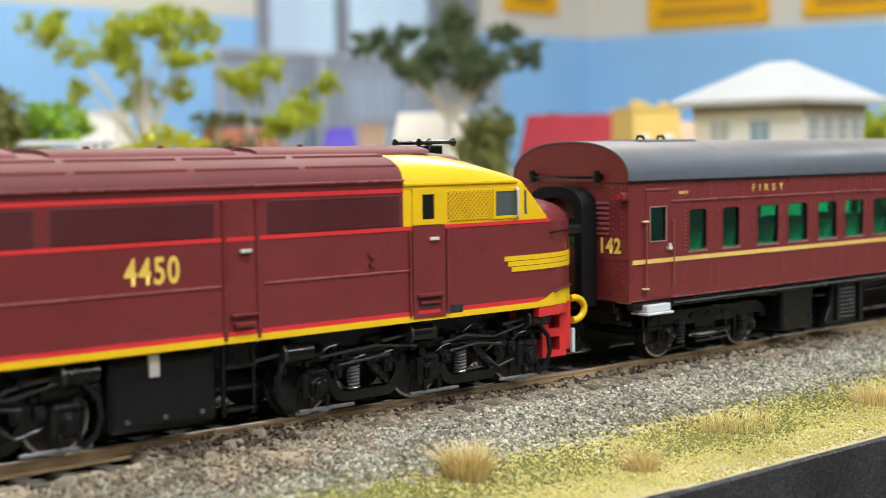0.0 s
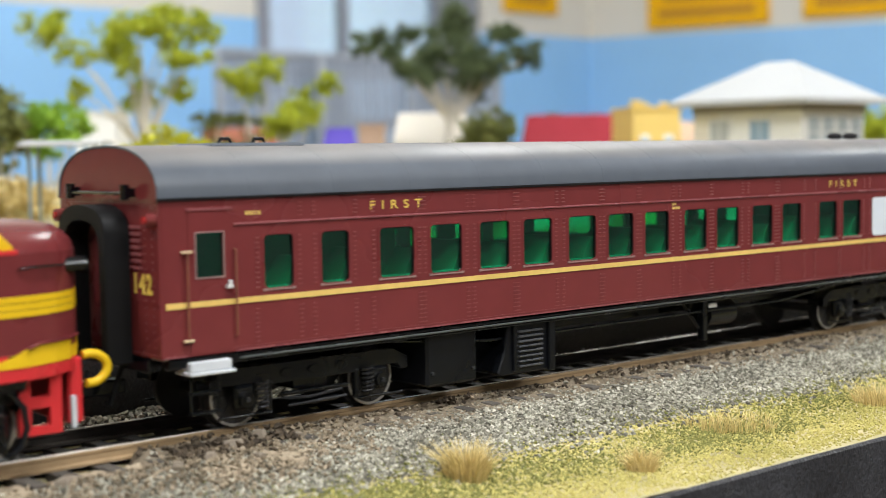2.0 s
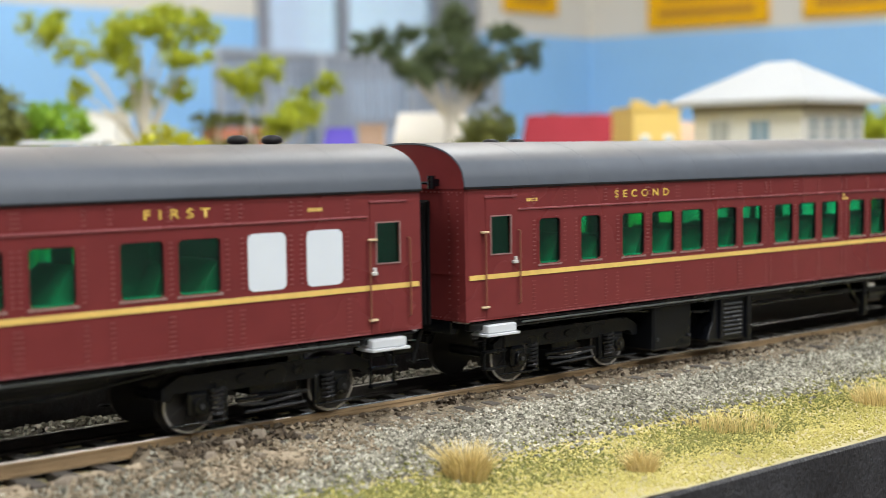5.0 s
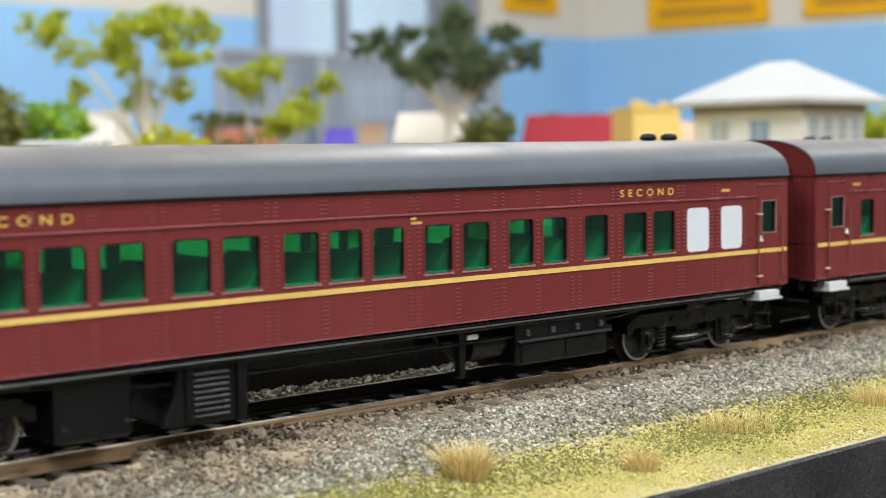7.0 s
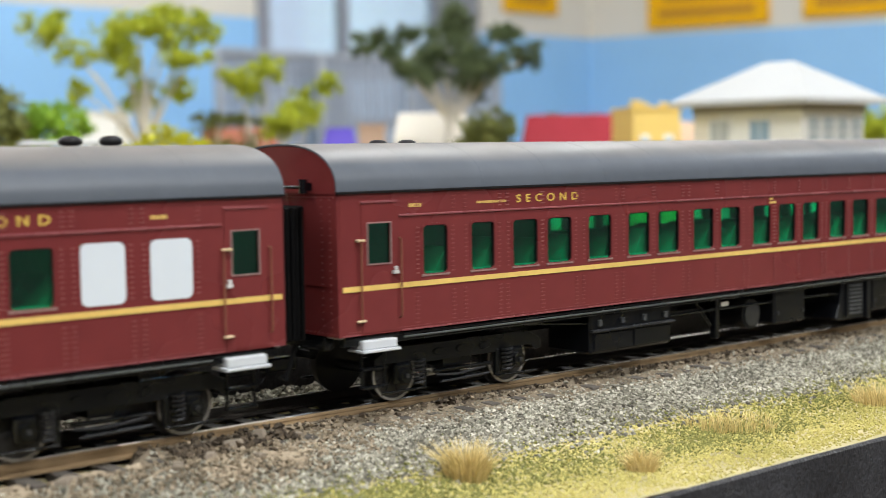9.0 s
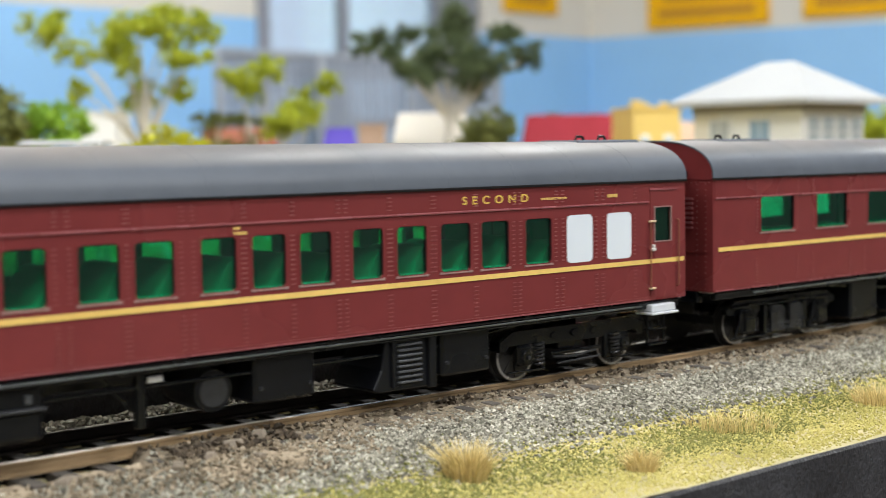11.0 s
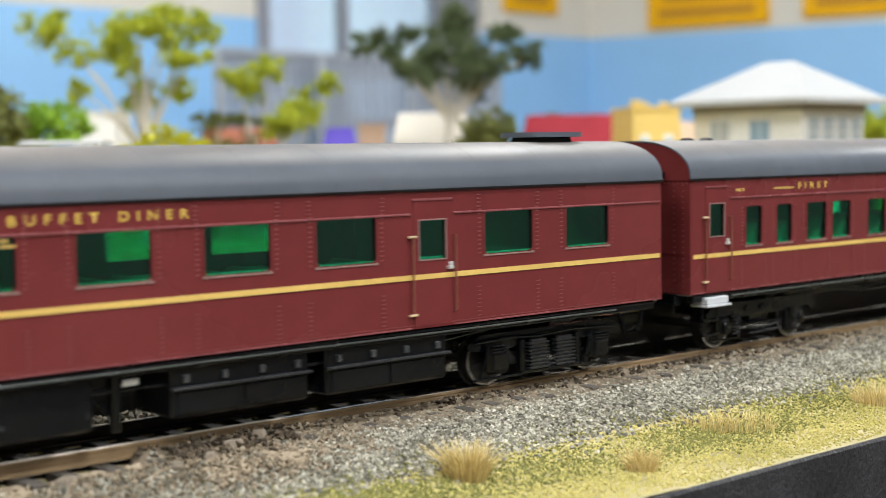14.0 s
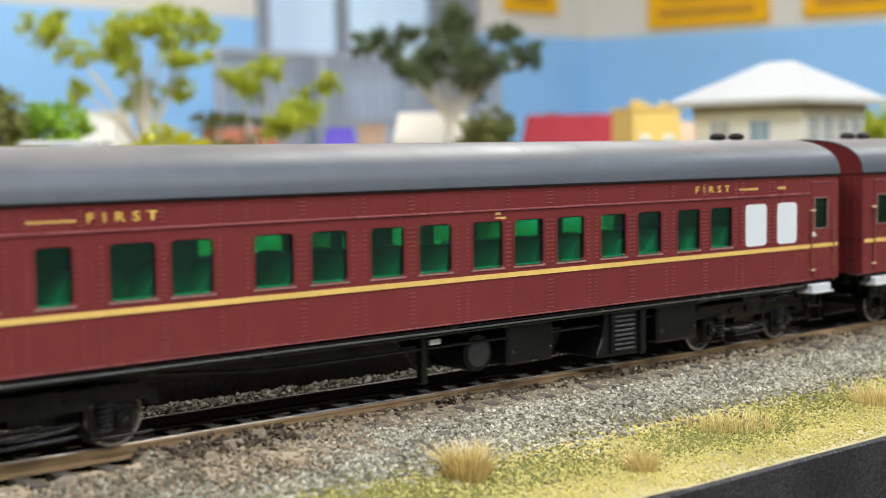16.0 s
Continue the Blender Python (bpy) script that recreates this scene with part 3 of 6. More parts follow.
scatter("ballast", 900, band(0.106, 0.140, -0.025, -0.012, 0.003, 0.0004), (0.0003, 0.0007), BROWN_STONE, "scattered brown stones among grey ballast", "ballast")
scatter("ballast", 6000, inside_band, (0.0004, 0.0008), UNDER_SHADE, "ballast between the rails, coloured dark for the train's shade", "ballast")
scatter("ballast", 2600, bank_band, (0.0004, 0.0009), STONE, "grey ballast bank beyond the track", "ballast")
dirt_patch()
VERGE = ramp_mat("brown_verge_dirt", [(0.075, 0.057, 0.038), (0.15, 0.118, 0.082), (0.23, 0.185, 0.13), (0.13, 0.10, 0.068)], 240, bump=(2200, 0.0004))


def verge():
    """Packed brown dirt along the foot of the near rail."""
    xs, ys = np.linspace(0.098, 0.62, 330), np.linspace(-0.0172, -0.0094, 14)
    g = Geo()
    g.v = [(x, y, ground_height(x, y) + 0.00045 + 0.00012 * noise.noise((x * 900, y * 900, 4))) for x in xs for y in ys]
    n = len(ys)
    g.f = [(i * n + k, (i + 1) * n + k, (i + 1) * n + k + 1, i * n + k + 1) for i in range(len(xs) - 1) for k in range(n - 1)]
    tagged(new("dirt", g.mesh("dirt", VERGE, 60, 1)), "packed brown dirt along the near rail", "dirt", kind="structure")


verge()
GREY_STONE = mat("grey_brown_stone", (0.25, 0.205, 0.155), 0.85, grain=(400, 0.25), bump=(1800, 0.0002))
for x, y, size, deg in ((0.0868, -0.0162, (4.2, 2.4, 2.0), 30), (0.1165, -0.0142, (3.4, 2.6, 1.5), -20), (0.1222, -0.0130, (2.6, 2.2, 1.7), 40), (0.1100, -0.0170, (2.6, 1.9, 1.0), 15), (0.1290, -0.0140, (2.4, 1.6, 1.0), 70),
                        (0.1035, -0.0190, (2.0, 1.6, .9), 50), (0.1180, -0.0195, (1.8, 1.5, .8), 5), (0.1010, -0.0128, (2.2, 1.5, .9), 80)):
    loose_stone(x, y, size, deg, GREY_STONE, "squarish grey-brown stone lying on the dirt")
scatter("ballast", 6000, far_band, (0.0005, 0.0010), UNDER_SHADE, "ballast beyond the track, coloured dark for the train's shade", "ballast")
CLOD = ramp_mat("dark_brown_clod", [(0.03, 0.022, 0.015), (0.075, 0.056, 0.038), (0.16, 0.12, 0.08)], 90, 0.9, island=True, mix=0.7)
scatter("ballast", 150, band(0.106, 0.128, -0.0165, -0.0112, 0.0009, 0.0011), (0.0004, 0.0010), CLOD, "heap of dark brown clods on the dirt", "ballast")
scatter("ballast", 380, band(0.10, 0.30, -0.0125, -0.0105, 0.0006, 0.0004), (0.0004, 0.0009), CLOD, "dark brown clods along the foot of the rail", "ballast")


def blend_band(n):
    """Scatter that thins out from the grass over the ballast."""
    x = rng.uniform(0.04, 0.50, n)
    y = -0.036 + np.abs(rng.normal(0, 0.0045, n))
    return x, y, np.full(n, 0.0003)


scatter("grass", 62000, band(0.04, 0.50, -0.0660, -0.036, 0.0035, 0.0001), (0.00016, 0.00042), GRASS, "short yellow-green scatter grass", "grass")


OLIVE = ramp_mat("olive_scatter", [(0.12, 0.13, 0.035), (0.19, 0.19, 0.055), (0.29, 0.27, 0.085)], 60, 0.9, island=True, mix=0.5)


def patches(n):
    """Loose patches of darker scatter, with painted shade under the low tufts."""
    c = rng.integers(0, 7, n)
    px = np.array([0.130, 0.160, 0.190, 0.205, 0.245, 0.118, 0.112])[c]
    py = np.array([-0.046, -0.044, -0.047, -0.0475, -0.041, -0.041, -0.046])[c]
    x, y = px + rng.normal(0, 0.012, n), py + rng.normal(0, 0.0042, n)
    keep = (y > FRONT_EDGE + 0.004) & (y < -0.034)
    return x[keep], y[keep], np.full(keep.sum(), 0.00018)


scatter("grass", 4200, blend_band, (0.00016, 0.0004), OLIVE, "thin olive scatter among ballast", "grass")
scatter("grass", 8500, patches, (0.00018, 0.00045), OLIVE, "darker olive-green scatter patches, partly painted shade of tufts", "grass")


def far_grass(n):
    x, y = rng.uniform(0.05, 1.6, n), rng.uniform(0.05, 1.2, n)
    return x, y, np.full(n, 0.0004)


scatter("grass", 26000, far_grass, (0.0012, 0.003), GRASS, "yellow-green scatter grass behind the track", "grass")


def tuft(x, y, height, spread, blades, label):
    """A tuft of static grass fibres."""
    v, f = [], []
    z0 = ground_height(x, y)
    for i in range(blades):
        a, r = random.uniform(0, 6.283), spread * math.sqrt(random.random())
        px, py = x + r * math.cos(a), y + r * math.sin(a)
        lean = Vector((math.cos(a), math.sin(a), 0)) * random.uniform(0.0, 1.3) * r / spread + Vector((random.uniform(-.2, .2), random.uniform(-.2, .2), 0))
        h, b, w = height * random.uniform(0.3, 1.15), random.uniform(0, 6.283), 0.00009
        side = Vector((math.cos(b), math.sin(b), 0)) * w
        k = len(v)
        for q, s in ((0, 1.0), (0.5, 0.8), (1.0, 0.25)):
            p = Vector((px, py, z0 - 0.0004)) + lean * h * q * q * 0.8 + Vector((0, 0, h * q * (1 - 0.15 * q)))
            v += [tuple(p - side * s), tuple(p + side * s)]
        f += [(k, k + 1, k + 3, k + 2), (k + 2, k + 3, k + 5, k + 4)]
    me = bpy.data.meshes.new("grass_tuft")
    me.from_pydata(v, [], f)
    me.materials.append(STRAW)
    ob = new("grass_tuft", me)
    return tagged(ob, label, "grass tuft", "dry grass tufts")


tuft(0.1425, -0.0415, 0.0066, 0.0031, 750, "dense upright straw-coloured dry grass tuft")
tuft(0.1695, -0.0545, 0.0048, 0.0022, 380, "small straw-coloured grass tuft among green scatter")
tuft(0.2015, -0.0430, 0.0034, 0.0050, 260, "low sprawling dry grass tuft")
tuft(0.2085, -0.0455, 0.0028, 0.0060, 240, "low sprawling dry grass tuft")
tuft(0.2470, -0.0500, 0.0048, 0.0045, 450, "straw-coloured dry grass tuft")
tuft(0.1155, -0.0478, 0.0026, 0.0040, 300, "low straw-coloured grass tuft")
# ---- the train ----
HALF = 16.8


def arch(hw, z0, z1, n=18, power=2.35):
    out = []
    for i in range(n + 1):
        a = math.pi * i / n
        c, s = math.cos(a), math.sin(a)
        out.append((hw * math.copysign(abs(c) ** (2 / power), c), z0 + (z1 - z0) * abs(s) ** (2 / power)))
    return out


def wheelset_mesh(r):
    g = Geo()
    for s in (-1, 1):
        y = s * 7.2
        g.cyl((0, 0), 1, r + 0.5, min(y, y + s * 0.5), max(y, y + s * 0.5), 24)
        g.cyl((0, 0), 1, r, min(y + s * 0.5, y + s * 2.2), max(y + s * 0.5, y + s * 2.2), 24)
        for k in range(8):
            a = k * math.pi / 4
            c, q = math.cos(a), math.sin(a)
            pts = [(c * 1.2 - q * .4, q * 1.2 + c * .4), (c * 1.2 + q * .4, q * 1.2 - c * .4), (c * (r - .8) + q * .3, q * (r - .8) - c * .3), (c * (r - .8) - q * .3, q * (r - .8) + c * .3)]
            g.prism(pts, 1, min(y + s * 2.2, y + s * 2.45), max(y + s * 2.2, y + s * 2.45))
        g.cyl((0, 0), 1, 1.3, min(y + s * 2.2, y + s * 2.6), max(y + s * 2.2, y + s * 2.6), 12)
    g.cyl((0, 0), 1, 1.0, -7.2, 7.2, 10)
    return g


HIGHLIGHT_GREY = mat("grey_highlight", (0.10, 0.108, 0.112), 0.25, metal=0.4, grain=(300, 0.3))
WORN_STEEL = mat("worn_grey_steel", (0.20, 0.205, 0.215), 0.32, metal=0.6, grain=(700, 0.3))
WORN_DARK = mat("worn_slat_metal", (0.10, 0.104, 0.112), 0.3, metal=0.4, grain=(700, 0.3))
WHEEL_DARK = mat("blackened_wheel", (0.035, 0.033, 0.032), 0.4, metal=0.3, grain=(600, 0.2))
coach_wheels = wheelset_mesh(5.0).mesh("wheelset", WHEEL_DARK, 35)
loco_wheels = wheelset_mesh(5.7).mesh("wheelset", WHEEL_DARK, 35)
tyre_ring = {}
ROLLING = []


def wheelset(parent, x, r):
    ob = part("wheelset", coach_wheels if r < 5.3 else loco_wheels, None, parent, "blackened spoked wheelset", at=(x, 0, r))
    if r not in tyre_ring:
        g = Geo()
        for s in (-1, 1):
            rings = []
            for y, rr in ((9.42, r - 0.55), (9.5, r - 0.5), (9.5, r - 0.1), (9.42, r - 0.05)):
                rings.append([(rr * math.cos(k * math.pi / 14), s * y, rr * math.sin(k * math.pi / 14)) for k in range(28)])
            g.loft(rings, caps=False)
        tyre_ring[r] = g.mesh("tyre", STEEL, 40)
    part("tyre", tyre_ring[r], None, ob, "worn bright steel tyre")
    ROLLING.append((ob, r))
    return ob


mat_slat = mat("worn_dark_metal", (0.045, 0.046, 0.05), 0.28, metal=0.4, grain=(700, 0.2))


def spring(g, x, y, z0, z1, r=0.95, turns=6):
    pts = [(x + r * math.cos(a), y + r * math.sin(a), z0 + (z1 - z0) * i / (turns * 8)) for i, a in ((i, i * math.pi / 4) for i in range(turns * 8 + 1))]
    return g.tube(pts, 0.24, 4)


coach_frame = Geo()
for s in (-1, 1):
    yy = lambda a, b: sorted((s * a, s * b))
    # deep side beam with turned-down ends
    coach_frame.prism([(-20.5, 6.4), (-19.2, 6.2), (-18.2, 7.4), (-10, 7.4), (-8.4, 6.8), (8.4, 6.8), (10, 7.4), (18.2, 7.4), (19.2, 6.2), (20.5, 6.4), (20.5, 8.4), (17, 10.2), (-17, 10.2), (-20.5, 8.4)],
                      1, *yy(11.0, 12.2))
    for x in (-5.6, 0, 5.6):
        coach_frame.prism([(x + 1.3 * math.cos(k * math.pi / 5), 8.5 + 0.75 * math.sin(k * math.pi / 5)) for k in range(10)], 1, *yy(12.2, 12.5))
    for x in (-14, 14):
        coach_frame.box(x - 1.9, x + 1.9, *yy(11.0, 12.6), 3.2, 7.4, 0.5)
        coach_frame.cyl((x, 5.0), 1, 1.35, *yy(12.6, 13.3), 12)
        coach_frame.box(x - 5.2, x + 5.2, *yy(12.2, 12.7), 2.0, 2.5, 0.1)
    coach_frame.box(-7, 7, *yy(12.0, 12.8), 4.6, 5.3, 0.15)
    coach_frame.box(-5, 5, *yy(11.4, 12.6), 2.6, 3.5, 0.2)
    coach_frame.box(-9.6, -8.6, *yy(11.2, 12.4), 2.2, 7.4, 0.15)
    coach_frame.box(8.6, 9.6, *yy(11.2, 12.4), 2.2, 7.4, 0.15)
    coach_frame.box(-20.5, -18.6, *yy(7.5, 12.2), 6.4, 8.2, 0.2)
    coach_frame.box(18.6, 20.5, *yy(7.5, 12.2), 6.4, 8.2, 0.2)
coach_frame.box(-3.5, 3.5, -11.0, 11.0, 5.2, 9.6)
axle_cap = Geo().cyl((0, 5.0), 1, 0.45, -0.2, 0.2, 10).mesh("axle_cap", mat_slat)
coach_frame = coach_frame.mesh("bogie_frame", BLACK, 30, worn=0.16)
coil_mesh = spring(Geo(), 0, 0, 3.0, 7.6).mesh("coil_spring", mat_slat)
heavy_frame = Geo()
for s in (-1, 1):
    yy = lambda a, b: sorted((s * a, s * b))
    heavy_frame.prism([(-21, 7.6), (-18.6, 7.2), (-9.4, 7.2), (-7.4, 8.6), (7.4, 8.6), (9.4, 7.2), (18.6, 7.2), (21, 7.6), (21, 8.8), (17.5, 10.4), (-17.5, 10.4), (-21, 8.8)], 1, *yy(11.0, 12.3))
    for x in (-14, 14):
        heavy_frame.box(x - 2.8, x + 2.8, *yy(11.2, 13.4), 2.6, 8.2, 0.7)
        heavy_frame.box(x - 2.0, x + 2.0, *yy(13.4, 13.8), 3.4, 6.6, 0.3)
        for q in range(3):
            heavy_frame.box(x - 2.2, x + 2.2, *yy(13.4, 14.0), 6.9 + q * .55, 7.2 + q * .55, .08)
        heavy_frame.tube([(x - 4.6, s * 12.9, 2.2), (x - 3.6, s * 13.2, 5.4), (x - 2.6, s * 13.0, 8.6)], .35, 6)
        heavy_frame.box(x - 6.4, x + 6.0, *yy(12.6, 13.1), 1.7, 2.2, .1)
    for x in (-7.6, 7.6):
        heavy_frame.box(x - .6, x + .6, *yy(11.4, 13.2), 2.4, 8.8, 0.2)
    heavy_frame.box(-8, 8, *yy(11.4, 13.4), 1.9, 2.7, .2)
    heavy_frame.tube([(-20, s * 13.1, 9.0), (-11, s * 13.3, 9.4), (-4, s * 13.2, 9.0), (6, s * 13.4, 9.5), (19, s * 13.1, 8.9)], .3, 6)
heavy_frame.box(-3.5, 3.5, -11.0, 11.0, 5.2, 9.6)
heavy_frame = heavy_frame.mesh("bogie_frame", BLACK, 30, worn=0.16)
shock = Geo()
for x in (-3.6, 3.6):
    for k in range(8):
        shock.box(x - 2.7, x + 2.7, -0.7, 0.7, 2.7 + k * 0.68, 3.1 + k * 0.68, 0.1)
    shock.box(x - 2.0, x + 2.0, -0.4, 0.4, 2.6, 8.4)
shock = shock.mesh("leaf_spring", mat_slat)


def bogie(parent, x, heavy=False):
    b = part("bogie", heavy_frame if heavy else coach_frame, None, parent, "black cast bogie frame", at=(x, 0, 0))
    for s in (-1, 1):
        if heavy:
            part("leaf_spring", shock, None, b, at=(0, s * 13.0, 0))
        else:
            for q in (-10.9, 10.9):
                part("coil_spring", coil_mesh, None, b, at=(q, s * 12.9, 0))
        for q in (-14, 14):
            part("axle_cap", axle_cap, None, b, "small bright axle cap", at=(q, s * 13.4, 0))
    brake = Geo().tube([(-7, -13.0, 4.4), (-2, -13.3, 4.0), (5, -13.2, 4.6)], 0.25, 6)
    brake.tube([(-6, -13.2, 3.0), (6, -13.2, 3.3)], 0.22, 6)
    part("brake_rigging", brake, mat_slat, b)
    for q in (-14, 14):
        wheelset(b, q, 5.0)


def underbox(parent, x0, x1, z0, kind="plain"):
    if kind == "louvre":
        # splayed at the foot of its leading side
        g = Geo().prism([(x0 - 1.6, z0 + .6), (x0 - .6, z0), (x1 - .4, z0), (x1, z0 + .6), (x1, 12.2), (x0 + 1.2, 12.2), (x0 + .2, 7.0)], 1, -15.2, -3)
        ob = part("equipment_box", g.mesh("equipment_box", BOX_GREY, worn=0.25), None, parent, "dark louvred equipment box with a splayed side")
    else:
        ob = part("equipment_box", Geo().box(x0, x1, -15.2, -3, z0, 12.2, 0.5), BOX_GREY, parent, "dark grey underfloor equipment box")
    if kind == "louvre":
        for k in range(8):
            part("slat", Geo().box(x0 + 3.6, x1 - 3.0, -15.8, -15.1, z0 + 1.2 + k * 0.95, z0 + 1.6 + k * 0.95, 0.1), WORN_DARK, ob)
        part("side_rail", Geo().box(x0 + 2.2, x0 + 3.2, -15.9, -15.0, z0 + .6, 12, 0.2), BOX_GREY, ob)
        part("side_rail", Geo().box(x1 - 1.5, x1 + 0.2, -16.0, -15.0, z0 - 0.2, 12, 0.2), BOX_GREY, ob)
    elif kind == "battery":
        # the ledge's paler metal paints the highlight on its top-lit edge
        part("ledge", Geo().box(x0 - .2, x1 + .2, -16.2, -15.1, z0 + 4.5, z0 + 5.0, .12), mat_slat, ob, "lid edge, paler for the highlight along it")
        part("lower_door", Geo().box(x0 + 1, (x0 + x1) / 2 - .4, -15.5, -15.1, z0 + .7, z0 + 4.1, .1).box((x0 + x1) / 2 + .4, x1 - 1, -15.5, -15.1, z0 + .7, z0 + 4.1, .1), BOX_GREY, ob)
        for k in range(4):
            q = x0 + 2.5 + (x1 - x0 - 5) * k / 3
            part("latch", Geo().box(q - 0.5, q + 0.5, -15.9, -15.1, z0 + 5.6, z0 + 6.9, 0.15), WORN_DARK, ob)
    else:
        for q in (x0 + 1.2, x1 - 1.2):
            part("bolt", Geo().cyl((q, z0 + 2.5), 1, 0.35, -15.6, -15.1, 8), mat_slat, ob)
    return ob


def seat_shape(y0, y1):
    """A moulded seat with a raked back and a rounded headrest, facing the leading end."""
    rings = []
    for y, e in ((y0, .5), (y0 + .5, 0), (y1 - .5, 0), (y1, .5)):
        rings.append([(x + (e if x < 0 else -e) * .6, y, z - (e if z > 20 else 0)) for x, z in
                      ((-5.0, 15.2), (-5.2, 20.6), (-4.6, 21.4), (-2.2, 21.6), (-1.2, 22.6), (1.6, 27.6), (2.6, 28.7), (3.6, 28.8), (4.2, 28.0), (4.2, 15.2))])
    return Geo().loft(rings).mesh("seat", SEAT, 35)


seat_mesh = seat_shape(2.5, 14.0)
seat_mesh_near = seat_shape(-15.2, -3.0)


LENS = mat("dull_red_lens", (0.36, 0.02, 0.02), 0.2)
# paler maroon puts the light that rivets catch into their colour
RIVET_CATCHLIGHT = mat("maroon_rivet_catchlight", (0.225, 0.060, 0.057), 0.3)


def rivets(parent, lines, zs, w=0.19, h=0.13):
    g = Geo()
    for x in lines:
        for z in zs:
            g.box(x - w, x + w, -HALF - 0.09, -HALF + 0.02, z - h, z + h)
    part("riveting", g, RIVET_CATCHLIGHT, parent)["kind"] = "stuff"


def text_row(x, width, z, height, pitch=.6):
    """A row of small upright bars in place of small lettering."""
    g = Geo()
    for k in range(max(2, int(width / pitch))):
        g.box(x + k * pitch, x + k * pitch + pitch * .68, -HALF - .07, -HALF, z, z + height)
    return g


def carriage(name, label, x0, length, wins, words, whites=(), doors=((5.0, 12.6),), dining=False, gangway=False, boxes=(), vents=(), tank=None, closets=(), fine_print=()):
    """A maroon passenger carriage; x0 is where its leading end stands before the run, in metres."""
    car = thing(name, label, "railway carriage", "carriages of the train", at=(x0, 0, 0))
    zt, zb = (34.2, 26.0) if dining else (32.2, 23.3)
    fb = zb + (0.6 if dining else 2.2)
    far_wins = wins if dining else [(length - b, length - a) for a, b in wins]
    holes = [(a, b, zb, zt) for a, b in wins] + [(a + 1.2, b - 1.3, 25.9, 33.0) for a, b in doors]
    for y0, y1, hs in ((-HALF, -HALF + 0.8, holes), (HALF - 0.8, HALF, [(a, b, fb, zt - .4) for a, b in far_wins])):
        part("side_wall", Geo().sheet(0.5, length - 0.5, 13.8, 38.4, y0, y1, hs), MAROON, car, "glossy maroon steel side with rivets")
    # ends: flat with an arched top and rounded corners
    for e, q in ((0, 1), (length, -1)):
        prof = [(HALF, 13.8)] + arch(HALF - .12, 38.4, 46.36) + [(-HALF, 13.8)]
        door = part("end_wall", Geo().prism(prof, 0, min(e, e + q * 0.5), max(e, e + q * 0.5)), MAROON, car, "maroon end wall with arched top", 30)
        lou = Geo()
        for k in range(7 if (gangway or dining) and e == 0 else 0):
            lou.prism([(-11.4, 27.4 + k * 1.05), (-7.2, 27.4 + k * 1.05), (-7.2, 27.9 + k * 1.05), (-11.4, 27.9 + k * 1.05)], 0, min(e, e - q * 0.35), max(e, e - q * 0.35))
        if lou.f:
            part("louvre", lou, MAROON_LIGHT, door)
        dots = Geo()
        for y in (-14.8, -12.4, 12.4, 14.8):
            for k in range(19):
                z = 15.5 + k * 1.2
                dots.box(min(e, e - q * .1), max(e, e - q * .1), y - .16, y + .16, z - .13, z + .13)
        for k in range(27):
            y = -15.8 + k * 31.6 / 26
            for z in (14.3, 37.5):
                dots.box(min(e, e - q * .1), max(e, e - q * .1), y - .16, y + .16, z - .13, z + .13)
        part("riveting", dots, RIVET_CATCHLIGHT, door)["kind"] = "stuff"
        band_g = Geo().box(min(e, e - q * .2), max(e, e - q * .2), -HALF + .1, HALF - .1, 38.1, 38.45)
        band_g.box(min(e, e - q * .15), max(e, e - q * .15), -HALF + .1, HALF - .1, 22.3, 22.6)
        part("end_moulding", band_g, MAROON, door)
        for y in (-12.5, 12.5):
            part("buffer_beam", Geo().box(min(e, e + q * 2), max(e, e + q * 2), min(y, 0), max(y, 0), 11.2, 13.7, 0.2), BLACK, car)
        # gangway bellows between carriages
        if not (gangway and e == 0):
            bell = Geo()
            for k in range(5):
                d0, d1 = e - q * k * 0.95, e - q * (k * 0.95 + 0.55)
                bell.box(min(d0, d1), max(d0, d1), -7.2 + .2 * (k % 2), 7.2 - .2 * (k % 2), 12.5, 36.0 - .2 * (k % 2), 0.3)
            part("gangway_bellows", bell, BLACK_SOFT, car, "black folded gangway bellows")
    if gangway:
        outer, inner = [(-8.2, 12.6)] + arch(8.2, 33, 37.4, 12)[::-1] + [(8.2, 12.6)], [(-6.0, 12.6)] + arch(6.0, 31, 35.0, 12)[::-1] + [(6.0, 12.6)]
        n = len(outer)
        g = Geo().loft([[(-4.2, y, z) for y, z in outer], [(-4.6, y * .97, z) for y, z in outer], [(-4.6, y, z) for y, z in inner], [(-0.4, y, z) for y, z in inner],
                        [(-0.4, y, z) for y, z in outer]], caps=False)
        g.f += [(k, k + 1, 4 * n + k + 1, 4 * n + k) for k in range(n - 1)]
        part("gangway_bellows", g, BLACK_SOFT, car, "open black gangway hood with arched top", 40)
        part("end_door", Geo().box(-0.25, 0.0, -4.6, 4.6, 13.9, 32.8), MAROON, car)
        part("end_door_window", Geo().box(-0.35, -0.25, -2.6, 2.6, 24.5, 30.5), GREEN_GLASS, car)
    rod = Geo().tube([(-1.6, -9.8, 39.2), (-1.6, 9.8, 39.2)], 0.3)
    for y in (-9.4, 9.4):
        rod.box(-2.0, 0.1, y - 0.45, y + 0.45, 38.6, 40.0, 0.15).cyl((-1.6, y), 2, .75, 38.2, 40.6, 10)
    part("gangway_rail", rod, BLACK, car, "black rail above the gangway")
    # roof
    n = 22
    rings = [[(x, y, z) for y, z in arch(HALF + 0.25, 38.5, 46.7, n)] for x in (-0.15, length + 0.15)]
